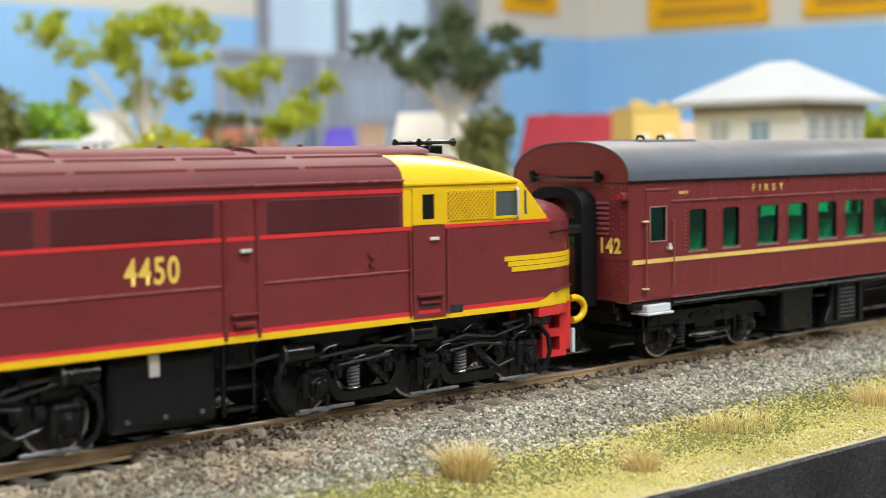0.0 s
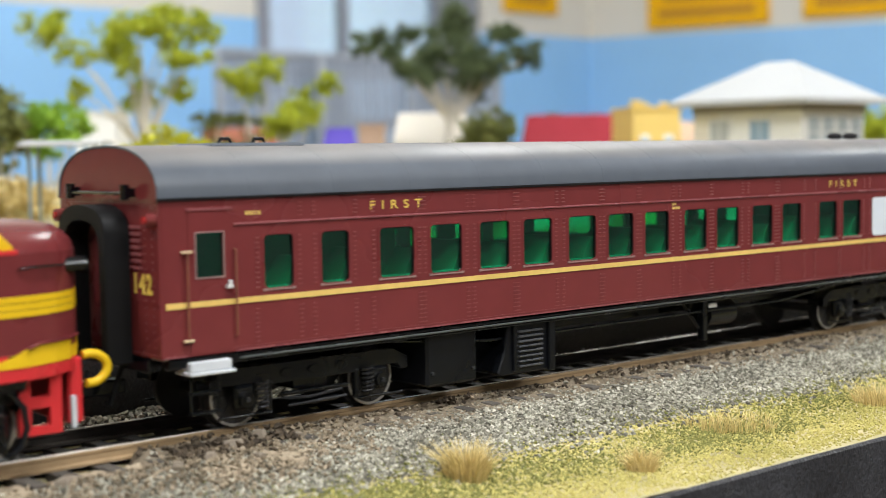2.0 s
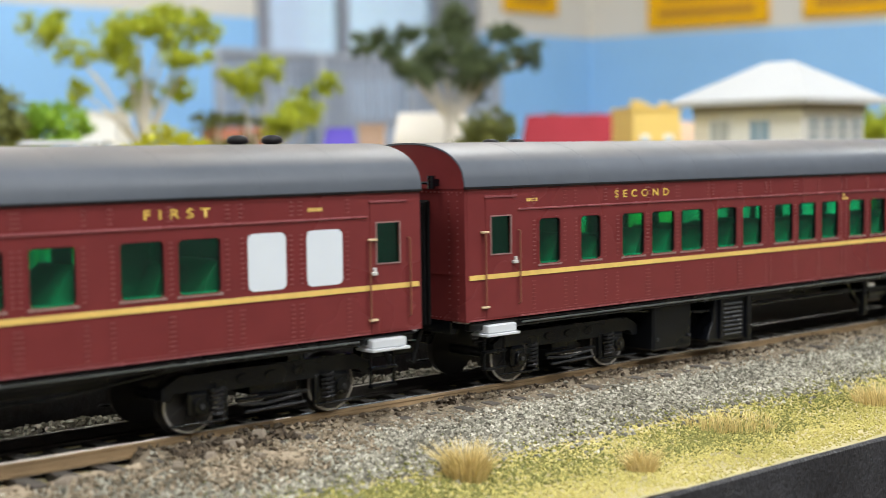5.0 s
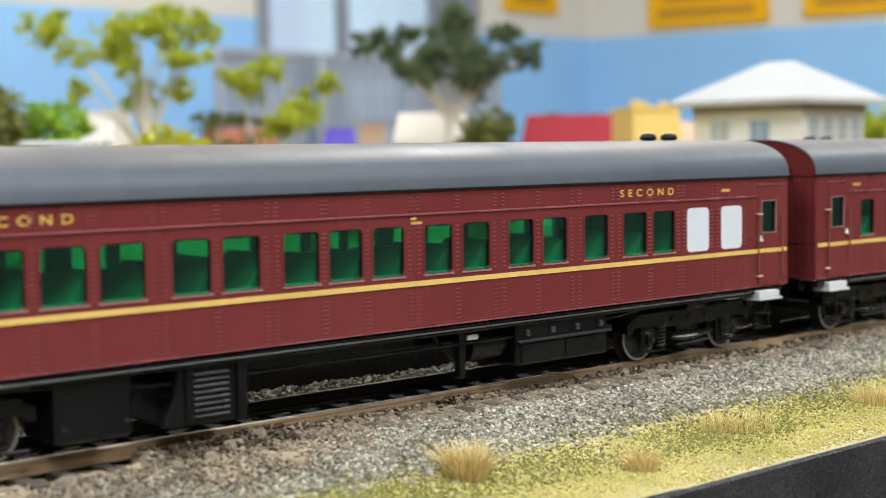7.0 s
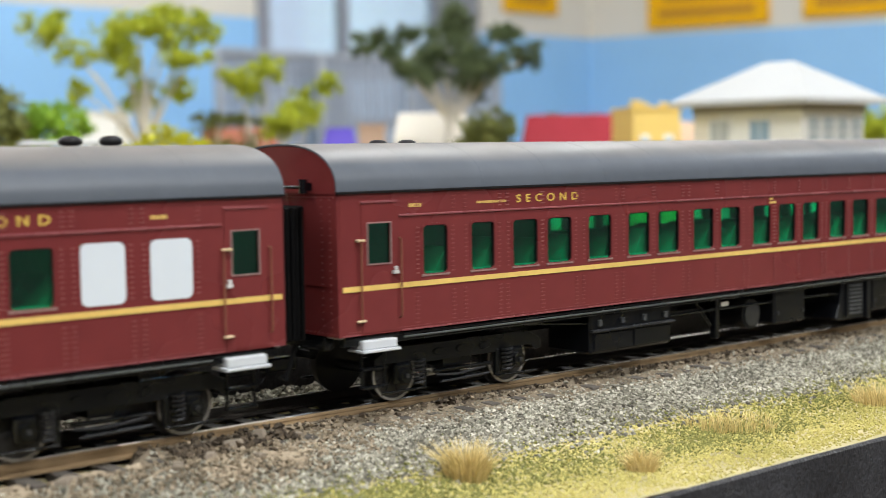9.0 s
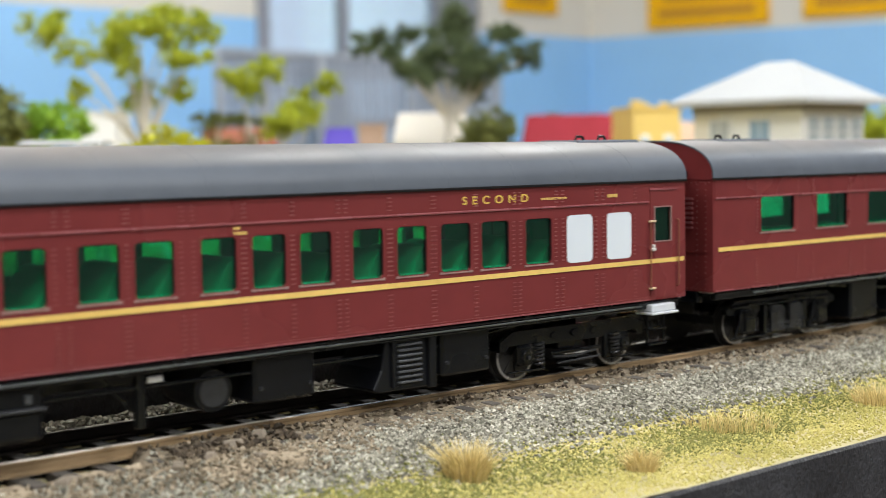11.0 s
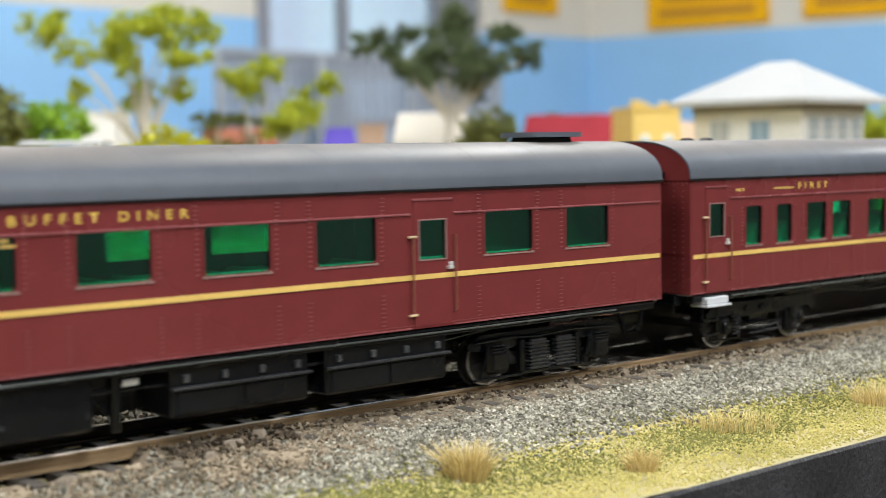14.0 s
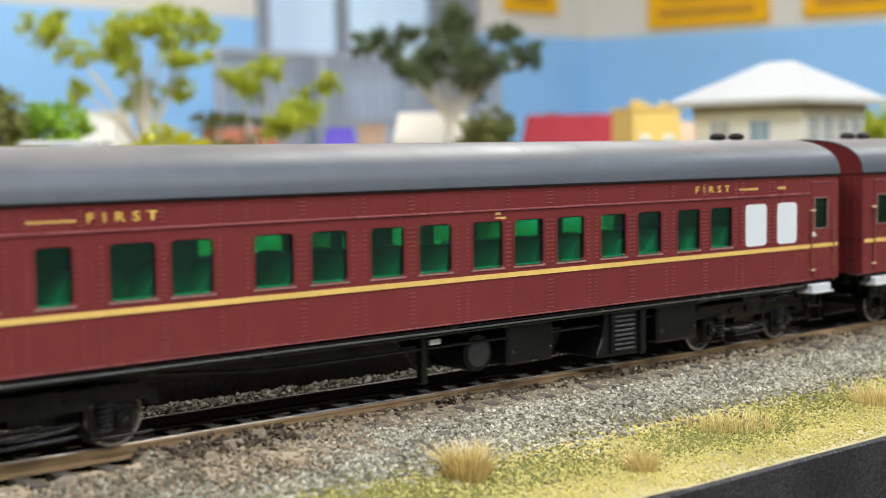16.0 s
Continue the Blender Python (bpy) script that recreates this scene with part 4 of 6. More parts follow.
    rings_in = [[(x, y, z) for y, z in arch(HALF - 0.1, 38.5, 46.4, n)] for x in (length + 0.15, -0.15)]
    g = Geo().loft(rings, caps=False, closed=False)
    g.loft(rings_in, caps=False, closed=False)
    for x, sgn in ((-0.15, 0), (length + 0.15, 1)):
        o, i = arch(HALF + 0.25, 38.5, 46.7, n), arch(HALF - 0.1, 38.5, 46.4, n)
        g.add([(x, y, z) for y, z in o] + [(x, y, z) for y, z in i], [(k, k + 1, n + 2 + k, n + 1 + k) for k in range(n)])
    roof = part("roof", g, ROOF, car, "dusty grey arched roof with warm ceiling light tinted in", 40)
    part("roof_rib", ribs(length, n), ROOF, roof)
    for s in (-1, 1):
        part("gutter", Geo().box(-0.2, length + 0.2, min(s * (HALF - .2), s * (HALF + .45)), max(s * (HALF - .2), s * (HALF + .45)), 38.05, 38.5, 0.08), ROOF_EDGE, roof, "black roof gutter")
    for q, kind in vents:
        if kind == "hatch":
            part("roof_hatch", Geo().box(q - 9.5, q + 9.5, -6.0, 6.0, 45.6, 46.95, 0.4), ROOF, roof, "flat raised roof hatch")
            for d in (-3.4, 3.4):
                part("lifting_lug", Geo().tube([(q + d - 1.3, -0.5, 46.8), (q + d - 0.8, -0.5, 47.7), (q + d + 0.8, -0.5, 47.7), (q + d + 1.3, -0.5, 46.8)], 0.32), ROOF_EDGE, roof, "small black lifting lug")
        elif kind == "cowl":
            v = part("roof_vent", Geo().box(q - 5, q + 5, -4, 4, 46.0, 47.6, 0.3), ROOF_EDGE, roof, "low roof ventilator with a flat cap")
            part("cap", Geo().prism(rounded(q - 7.2, q + 7.2, -6, 6, 2.5), 2, 47.6, 48.6), ROOF, v)
        else:
            dz = -1.5 if kind == "low" else -0.5
            for d in (-3.5, 3.5):
                v = part("roof_vent", Geo().cyl((q + d, 0), 2, 1.1, 45.6, 47.3 + dz, 12), ROOF_EDGE, roof, "small black mushroom roof vent", 30)
                rings = [[(q + d + r * math.cos(k * math.pi / 7), r * math.sin(k * math.pi / 7), z + dz) for k in range(14)] for r, z in ((1.2, 47.2), (1.85, 47.5), (1.9, 48.0), (1.6, 48.5), (0.8, 48.8))]
                part("cap", Geo().loft(rings), ROOF_EDGE, v, "", 60)
    # floor, solebar, interior
    part("floor", Geo().box(0.6, length - 0.6, -HALF + .8, HALF - .8, 13.4, 14.2), INNER, car)
    part("interior_lining", Geo().box(0.7, length - 0.7, -0.4, 0.4, 14.2, 20.5), INNER, car)
    for x in (15.2, length - 38, length - 15.2) if not dining else (14, 178):
        part("partition", Geo().box(x - 0.4, x + 0.4, -HALF + .8, HALF - .8, 14.2, 38), INNER, car)
    # lavatory and pantry walls close behind some of the windows
    for i, j in closets:
        part("closet_wall", Geo().box(wins[i][0] - 1.4, wins[j][1] + (5.5 if dining else 1.4), -9.6, -9.0, 14.2, 38), CLOSET, car, "dark closet wall inside")
    # made-up pale strip that gives the glint at the foot of each window
    part("window_ledge", Geo().box(1, length - 1, -HALF + .85, -HALF + 2.2, zb - .5, zb + .32, .1), INNER, car, "pale strip added to give the glint along window bottoms")
    for s in (-1, 1):
        sole = Geo().box(1.5, length - 1.5, min(s * 14.6, s * 16.2), max(s * 14.6, s * 16.2), 11.9, 13.75, 0.15)
        sole.box(1.5, length - 1.5, min(s * 16.2, s * 16.6), max(s * 16.2, s * 16.6), 13.1, 13.5)
        part("solebar", sole.mesh("solebar", BLACK, worn=0.1), None, car, "black channel solebar")
    # grey rod added to draw the highlight along the glossy solebar
    part("air_pipe", Geo().tube([(14, -16.85, 12.75), (length - 14, -16.85, 12.75)], .2), HIGHLIGHT_GREY, car, "thin grey rod standing in for the solebar's highlight")
    part("truss_rod", Geo().tube([(44, -14.2, 12), (70, -14.2, 9.6), (length - 70, -14.2, 9.6), (length - 44, -14.2, 12)], 0.3), BLACK, car)
    part("centre_sill", Geo().box(20, length - 20, -4, 4, 8.5, 13.4), BLACK, car)
    # glazing
    for a, b in wins:
        pale = a in whites
        w = Geo().prism(rounded(a + .02, b - .02, zb + .02, zt - .02, 0.15), 1, -HALF + 0.35, -HALF + 0.6)
        if pale:
            part("window_pane", Geo().prism(rounded(a - .1, b + .1, zb - .3, zt + .1, 1.1), 1, -HALF - 0.05, -HALF + 0.3), FROST, car, "white frosted lavatory window")
        else:
            win = part("window_pane", w, GREEN_GLASS, car, "green-tinted window glass")
            fr = Geo().box(a - .15, b + .15, -HALF - .16, -HALF + .3, zb - .28, zb + .0, 0.04)
            fr.box(a - .15, a + .5, -HALF - .2, -HALF, zb - .3, zb + .12).box(b - .5, b + .15, -HALF - .2, -HALF, zb - .3, zb + .12)
            part("sill", fr, MAROON_SILL, win, "thin worn metal sill")
            o, i = rounded(a - .25, b + .25, zb - .18, zt + .22, .85), rounded(a + .14, b - .14, zb + .14, zt - .14, .85)
            bead = Geo().loft([[(x, -HALF + .05, z) for x, z in o], [(x, -HALF - .12, z) for x, z in o], [(x, -HALF - .12, z) for x, z in i], [(x, -HALF + .3, z) for x, z in i]], caps=False)
            part("surround", bead, MAROON, win, "raised maroon window surround with rounded corners")
            rub = Geo().sheet(a - .02, b + .02, zb, zt + .02, -HALF + .1, -HALF + .36, [(a + .3, b - .3, zb + .15, zt - .3)])
            part("frame", rub, ROOF_EDGE, win, "dark window frame")
        if not pale and not dining:
            low = random.uniform(-1.2, 0.2)
            part("seat", seat_mesh, None, car, "green upholstered seat", at=(b - 2.0, 0, low - 1.6))
            part("seat", seat_mesh_near, None, car, "green upholstered seat", at=(b - 1.6 + random.uniform(-1.0, 1.4), 0, low))
        if dining and not any(wins[i][0] <= a <= wins[j][0] for i, j in closets):
            part("chair", seat_mesh, None, car, "green dining chair", at=(b - 1.5, 0, -4.0))
            part("chair", seat_mesh_near, None, car, "green dining chair", at=(b - 2.5, 0, -2.6))
        if not pale and dining and a < 150:
            part("dining_table", Geo().box((a + b) / 2 - 3, (a + b) / 2 + 3, 2, 14, 23.5, 24.2, .1).box((a + b) / 2 - .5, (a + b) / 2 + .5, 7, 8, 14.2, 23.5), SEAT, car, "dining table inside")
    for a, b in far_wins:
        part("window_pane", Geo().box(a + .02, b - .02, HALF - .6, HALF - .35, fb + .02, zt - .42), CLEAR, car)
    # lining and mouldings
    part("gold_stripe", Geo().box(0.9 if not dining else 1.8, length - 0.6, -HALF - 0.17, -HALF + .05, 22.5 if dining else 21.4, 23.4 if dining else 22.3), GOLD, car, "gold waistband stripe")
    ys = (-HALF - 0.28, -HALF + 0.05)
    mould, free = Geo(), [0.6] + [q for d in doors for q in (d[0] - 0.6, d[1] + 0.6)] + [length - 0.6]
    for a, b in zip(free[::2], free[1::2]):
        if b - a > 6:
            mould.box(a, b, *ys, 33.85, 34.25, 0.1)
        mould.box(a, b, *ys, 13.85, 14.1)
    part("moulding", mould, MAROON_LIGHT, car, "raised maroon moulding below the roof")
    # doors
    for i, (a, b) in enumerate(doors):
        d = part("door", Geo().sheet(a, b, 14.2, 36.4, -HALF - .12, -HALF + .1, [(a + 1.2, b - 1.3, 25.9, 33.0)]), MAROON, car, "maroon end door")
        part("pane", Geo().prism(rounded(a + 1.2, b - 1.3, 25.9, 33.0, .3), 1, -HALF + .3, -HALF + .5), GREEN_GLASS, d, "green door glass")
        fr = Geo().sheet(a + 1.08, b - 1.18, 25.78, 33.12, -HALF - .26, -HALF + .0, [(a + 1.3, b - 1.4, 26.0, 32.9)])
        part("frame", fr, MAROON_SILL, d, "worn bright door window rim")
        part("lintel", Geo().box(a - .3, b + .3, -HALF - .3, -HALF - .1, 36.4, 36.8, .05), MAROON_LIGHT, d)
        hb = b - .5 if i % 2 == 0 else a + .5
        part("handle", Geo().box(hb - .7, hb + .5, -HALF - .9, -HALF - .1, 24.0, 24.6, .1).box(hb - .2, hb + .5, -HALF - .6, -HALF - .1, 24.6, 25.3, .1), CHROME, d, "bright door handle")
        for q in (a - .5, b + .6):
            rail = Geo().tube([(q, -HALF - .1, 30.2), (q, -HALF - .7, 30.0), (q, -HALF - .7, 16.6), (q, -HALF - .1, 16.3)], 0.17)
            part("handrail", rail, BRASS, car, "brown grab rail")
        hl = a - .5 if i % 2 == 0 else a + .2
        part("bracket", Geo().box(hl - .9, hl + .9, -HALF - .8, -HALF - .1, 29.9, 30.3, .1), BRACKET, car, "bright rail bracket")
        part("bracket", Geo().box(hl - .9, hl + .9, -HALF - .8, -HALF - .1, 16.1, 16.5, .1), BRACKET, car, "bright rail bracket")
        if not dining:
            st = part("footstep", Geo().box(a - .4, b - .6, -17.6, -13.5, 11.3, 12.9, 0.2).box(a - .8, b - .2, -18.1, -13.4, 10.8, 11.3, 0.1), WHITE, car, "white painted footstep")
            lad = Geo()
            for q in (a + .6, b - 2):
                lad.box(q, q + .4, -15.4, -15.0, 4.2, 11, .05)
            lad.box(a + .6, b - 1.6, -16, -14.6, 4.2, 4.6, .05).box(a + .6, b - 1.6, -16, -14.6, 7.4, 7.8, .05)
            part("step_ladder", lad, BLACK, st)
    # lettering and small unreadable lines
    for w, wd, x, ht in words:
        lettering("lettering", w, ht, wd, x, 35.3, -HALF, GOLD_BRIGHT, car, "gold painted words", spacing=1.9, bold=0.014)
    plaque = 121 if not dining else 92
    for k in range(2):
        part("small_text_bar", text_row(plaque - 1.2, 2.8 if not k else 1.5, 32.3 + k * .8, .5, .42), GOLD, car)
    for q, w in ((15.5, 3.2), (length - 24, 3.2)) if not dining else ():
        part("small_text_bar", text_row(q, w, 35.4, .62), GOLD, car)
    for q, w in fine_print:
        part("small_text_bar", text_row(q, w, 35.5, .42, .46), GOLD, car)
    lines = [q for a, b in wins for q in (a - 1.1, b + 1.1)]
    rivets(car, lines, [zb + .4 + k * 0.8 for k in range(11)], .34, .12)
    rivets(car, [q for a, b in wins for q in (a - 1.3, b + 1.3)], [15 + k * 0.75 for k in range(8)] + [35 + k * .7 for k in range(4)], 0.42, 0.1)
    bead = Geo()
    for k in range(int((length - 4) / .75)):
        bead.box(2 + k * .75, 2.34 + k * .75, -HALF - .1, -HALF + .02, 14.35, 14.55)
    part("riveting", bead, RIVET_CATCHLIGHT, car)["kind"] = "stuff"
    # corner lamps
    if gangway:
        for y in (-15.4, 15.4):
            lamp = part("marker_lamp", Geo().cyl((y, 35.2), 0, 1.1, -1.6, 0.1, 12), MAROON, car, "maroon corner marker lamp", 30)
            part("lens", Geo().cyl((y, 35.2), 0, 0.6, -1.9, -1.6, 12), LENS, lamp, "red lamp lens")
        number_ob = lettering("lettering", "142", 3.3, 5.6, 0, 0, 0, GOLD_BRIGHT, car, "gold set number", turn=-90, bold=0.045)
        number_ob.location = (-0.00025, -0.0092, 0.0236)
    # underframe
    for b in boxes:
        underbox(car, *b)
    if tank:
        tk = part("air_tank", Geo().cyl((tank, 7.4), 1, 3.4, -13.2, -3, 20).cyl((tank, 7.4), 1, 3.4, -13.9, -13.2, 20, 3.4), BOX_GREY, car, "round dark reservoir seen end-on", 30)
        part("rim", Geo().cyl((tank, 7.4), 1, 2.6, -14.2, -13.9, 20, 2.2), mat_slat, tk, "", 30)
        hang = 104
    else:
        part("air_tank", Geo().cyl((-10.5, 8.4), 0, 3.0, 137, 145 if dining else 146, 18), BLACK, car, "black air reservoir", 40)
        hang = 133.3 if not dining else 109
    part("hanger", Geo().box(hang - .7, hang + .7, -14.8, -13, 3.2, 12, .2), BLACK, car)
    part("hanger", Geo().tube([(hang - 6, -13.4, 11.5), (hang - 1, -13.6, 6)], .35), BLACK, car)
    part("tag_plate", Geo().box(hang + 1, hang + 3.6, -15, -14.6, 10.2, 11.2, .1), CHROME, car, "small bright plate")
    for q in (31.4, length - 28.8):
        bogie(car, q, heavy=dining)
    for e, q in ((0, -1), (length, 1)):
        part("coupler", Geo().box(min(e - q * 2, e + q * 4.6), max(e - q * 2, e + q * 4.6), -1.2, 1.2, 6.6, 9.0, .3), BLACK, car, "black coupler")
        part("hose", Geo().tube([(e, -4, 11.5), (e + q * 1.6, -4.2, 8), (e + q * 2.6, -4.3, 5.4), (e + q * 3.6, -4.2, 6.2)], .45), BLACK_SOFT, car)
    return car


def ribs(length, n):
    g = Geo()
    for k in range(1, 14):
        x = length * k / 14
        o = arch(HALF + 0.25, 38.5, 46.72, n)
        g.loft([[(x - .12, y, z) for y, z in o], [(x, y * 1.001, z + .03) for y, z in o], [(x + .12, y, z) for y, z in o]], caps=False, closed=False)
    return g


BRACKET = mat("pale_bracket", (0.62, 0.48, 0.30), 0.35)
MAROON_SILL = mat("worn_sill", (0.36, 0.235, 0.22), 0.35, metal=0.3)
GOLD_BRIGHT = mat("gold_paint_bright", (0.70, 0.48, 0.09), 0.4)
FIRST_A = [(18.7, 24.7), (30, 36), (42.3, 50.2), (53.7, 61.4), (65.5, 73.2), (76.6, 84.4), (88.7, 96.7), (100, 107.8), (111, 118.8), (123.5, 131.2), (134.3, 142.2), (146.8, 154.5), (157.9, 165.4),
           (172.2, 179.8), (182, 189.8), (194.8, 201.9), (206.2, 213.3)]
FIRST_B = [(18.8, 24.8), (30.1, 36.1), (41.7, 49.6), (52, 59.7), (67, 74.8), (78.1, 85.7), (90.5, 98), (101.2, 109), (113.9, 121.6), (124.3, 132.2), (135.6, 143.4), (148, 155.6), (159, 166.5),
           (171.4, 179), (182.4, 190), (194.8, 202.2), (206.4, 213.6)]
SECOND_A = [(18.6, 24.6), (30, 36), (42, 49), (51, 58.5), (60.3, 68), (72.4, 79.4), (81.3, 88.5), (92.8, 100.1), (101.9, 109.1), (111.1, 118.2), (122.6, 129.4), (131.7, 138.5), (143.1, 149.8),
            (152.1, 158.8), (163.5, 170.5), (174.8, 182.1), (183.9, 190.9), (195, 202), (206.4, 213.4)]
SECOND_B = [(18.5, 24.5), (29.9, 35.9), (40.4, 47.1), (49.4, 56.3), (60.8, 67.7), (72.4, 79.2), (81.6, 88.5), (93, 100), (102.2, 109.2), (113.6, 120.3), (123, 129.7), (132.2, 138.9), (143, 149.8),
            (152.6, 159.6), (162.6, 170), (172.4, 179.6), (183.6, 190.8), (195, 202), (206.4, 213.4)]
ENDS = ((5.0, 12.6), (219.3, 227.0))
carriage("passenger_carriage", "maroon first-class carriage with open gangway hood and green windows", 0.2797, 230.5, FIRST_A,
         (("FIRST", 11.5, 40.5, 1.5), ("FIRST", 11.5, 176.5, 1.5)), (194.8, 206.2), ENDS, gangway=True,
         boxes=((54, 66.2, 2.6, "plain"), (72.8, 85.8, 2.6, "louvre")), closets=((0, 2), (13, 13)), vents=((25.5, "hatch"), (207.4, "pair")))
carriage("passenger_carriage", "maroon second-class carriage with green-tinted windows", 0.5207, 230.5, SECOND_A,
         (("SECOND", 16.5, 40, 1.5), ("SECOND", 16.5, 174, 1.5)), (195, 206.4), ENDS,
         boxes=((53.5, 66, 2.6, "plain"), (72.8, 85.8, 2.6, "louvre"), (146.6, 172, 4.0, "battery")), closets=((0, 1), (15, 15)), vents=((25.5, "low"), (205.5, "pair")))
carriage("passenger_carriage", "maroon second-class carriage coupled ahead of the diner", 0.7620, 230.5, SECOND_B,
         (("SECOND", 16.5, 41.5, 1.5), ("SECOND", 16.5, 168, 1.5)), (195, 206.4), ENDS,
         boxes=((63, 88, 4.0, "battery"), (124, 136, 4.4, "plain"), (150, 162, 3.0, "louvre"), (164, 176, 4.2, "plain")), tank=117, closets=((0, 3), (16, 16)), fine_print=((31.5, 7.6), (188, 7)), vents=((25.5, "low"), (219, "hatch")))
carriage("dining_carriage", "maroon buffet dining carriage with wide green windows", 1.0018, 232, [(16.6, 29.4), (38, 50.7), (59.4, 71.9), (80.7, 93.2), (102, 114.5), (123.4, 135.9), (144.7, 157.5),
         (182.4, 194.9), (203.7, 216)], (("BUFFET DINER", 29, 92, 1.5),), (), ((165.6, 174.4),), dining=True,
         boxes=((55, 66.6, 2.8, "plain"), (75, 87, 2.8, "louvre"), (89.5, 105, 4.0, "plain"), (118, 144, 4.0, "battery"), (147.5, 174.5, 4.0, "battery")), closets=((2, 3), (7, 8)), vents=((25.8, "hatch"), (214, "cowl")))
carriage("passenger_carriage", "maroon first-class carriage coupled behind the diner", 1.2432, 230.5, FIRST_B,
         (("FIRST", 11.5, 38.5, 1.5), ("FIRST", 11.5, 177.5, 1.5)), (194.8, 206.4), ENDS,
         boxes=((124, 136.3, 4.4, "plain"), (150, 162.4, 3.0, "louvre"), (167, 180, 4.2, "plain")), tank=117.5, closets=((0, 3),), fine_print=((29, 8), (192.4, 7)), vents=((22.8, "low"), (209.8, "pair")))
carriage("passenger_carriage", "maroon carriage at the rear of the train", 1.4838, 230.5, FIRST_B,
         (("FIRST", 11.5, 38.5, 1.5),), (194.8, 206.4), ENDS, boxes=((55, 69, 3.4, "plain"), (75, 88, 3.0, "louvre")), closets=((0, 3),), vents=((22.8, "pair"), (209.8, "pair")))


def locomotive(x0):
    """A cab-unit diesel; its parts lie at negative x from the first carriage's end."""
    O = 116.0
    loco = thing("diesel_locomotive", "maroon and yellow diesel locomotive with red and yellow lining", "locomotive", at=(x0 - O * MM, 0, 0))

    def X(u):
        """Along the body; the cab and nose stand a little further forward."""
        q = min(1.0, max(0.0, (u + 98) / 37))
        return u + O + 1.85 * q * q * (3 - 2 * q)

    def plan(u, inset=0.0):
        """Half width at u: full along the body, drawn in round the nose."""
        if u < -35:
            return HALF - inset
        q = (u + 35) / 25.0
        return max(0.2, (HALF - inset) * (1 - q ** 3.2) ** (1 / 2.3)) if q < 1 else 0.2
    stations = [-221, -180, -140, -100, -60, -35] + [-35 + 25 * math.sin(math.pi / 2 * k / 14) for k in range(1, 15)]

    def belt(z0, z1, off=0.0, a=-221.0, b=0.0, close=True):
        """A band of the body side following the plan all round."""
        us = [max(a, min(b, u)) for u in stations]
        us = sorted(set(us))
        ring = [(X(u), -(plan(u) + off)) for u in us] + [(X(u), plan(u) + off) for u in us[::-1]]
        return Geo().prism(ring, 2, z0, z1)
    part("lower_body", belt(17.0, 31.3), LOCO_RED, loco, "glossy maroon lower body and rounded nose", 30)
    part("yellow_stripe", belt(15.1, 16.2, .12, b=-26), YELLOW, loco, "yellow lower stripe", 30)
    part("red_stripe", belt(16.2, 17.0, .08, b=-26), RED, loco, "thin red lower stripe", 30)
    part("red_stripe", belt(31.3, 32.0, .1, b=-24), RED, loco, "thin red waist stripe", 30)
    part("upper_body", Geo().box(X(-221), X(-60.5), -HALF, HALF, 32.0, 40.2), LOCO_RED, loco, "maroon upper body side")
    part("red_stripe", Geo().box(X(-221), X(-60.5), -HALF - .1, HALF + .1, 38.5, 39.3), RED, loco, "thin red upper stripe")
    part("gutter", Geo().box(X(-221), X(-60.5), -HALF - .45, HALF + .45, 40.2, 41.0, .2), LOCO_RED, loco, "raised gutter under the roof")
    # roof, falling to the cab
    rings = [[(X(u), y, z) for y, z in arch(HALF - .1, 41.0, zt, 18, 2.2)] for u, zt in ((-221, 46.8), (-60.5, 46.8))]
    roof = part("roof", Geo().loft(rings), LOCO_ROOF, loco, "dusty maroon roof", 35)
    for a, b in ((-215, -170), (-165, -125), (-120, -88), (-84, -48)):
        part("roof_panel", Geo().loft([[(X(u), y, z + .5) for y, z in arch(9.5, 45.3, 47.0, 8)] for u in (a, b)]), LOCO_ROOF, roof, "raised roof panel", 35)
    for u in range(-215, -62, 13):
        part("lifting_lug", Geo().box(X(u) - .5, X(u) + .5, -3.4, -2.6, 46.4, 47.9, .2), LOCO_ROOF, roof)
    # cab
    cab_rings = [[(X(u), y, z) for y, z in [(HALF, 32.0)] + arch(HALF, 39.2, zt, 18, 2.2) + [(-HALF, 32.0)]] for u, zt in ((-60.5, 46.75), (-53, 46.7), (-46, 46.1), (-39, 44.6), (-34, 42.9), (-31.5, 41.6))]
    hw = plan(-25) - .3
    cab_rings.append([(X(-24.6), y, z) for y, z in [(hw, 32.0)] + arch(hw, 32.4, 33.4, 18, 2.2) + [(-hw, 32.0)]])
    cab = part("cab", Geo().loft(cab_rings), YELLOW, loco, "bright yellow cab with raked front", 30)
    part("cab_gutter", Geo().box(X(-60.5), X(-33), -HALF - .35, -HALF + .1, 39.6, 40.3, .15), YELLOW, cab)
    part("cab_roof_panel", Geo().loft([[(X(u), y, z + .45) for y, z in arch(9.5, zt - 1.4, zt + .1, 8)] for u, zt in ((-60.5, 46.8), (-41, 45.2))]), LOCO_ROOF, cab, "maroon panel on the cab roof", 35)
    # cab side: door, mesh grille, window
    dark = Geo().box(X(-56.4), X(-53.6), -HALF - .1, -HALF + .05, 33.2, 38.0)
    d = part("cab_door", Geo().sheet(X(-58.6), X(-51.2), 32.2, 39.2, -HALF - .35, -HALF + .02, [(X(-56.4), X(-53.6), 33.2, 38.0)]), YELLOW, loco, "yellow cab door")
    part("pane", dark, BLACK_SOFT, d, "dark door window")
    part("door_panel", Geo().sheet(X(-58.6), X(-51.2), 15.6, 32.0, -HALF - .28, -HALF + .02, [(X(-57.6), X(-52.2), 16.4, 19.6)]), LOCO_RED, loco, "maroon lower door")
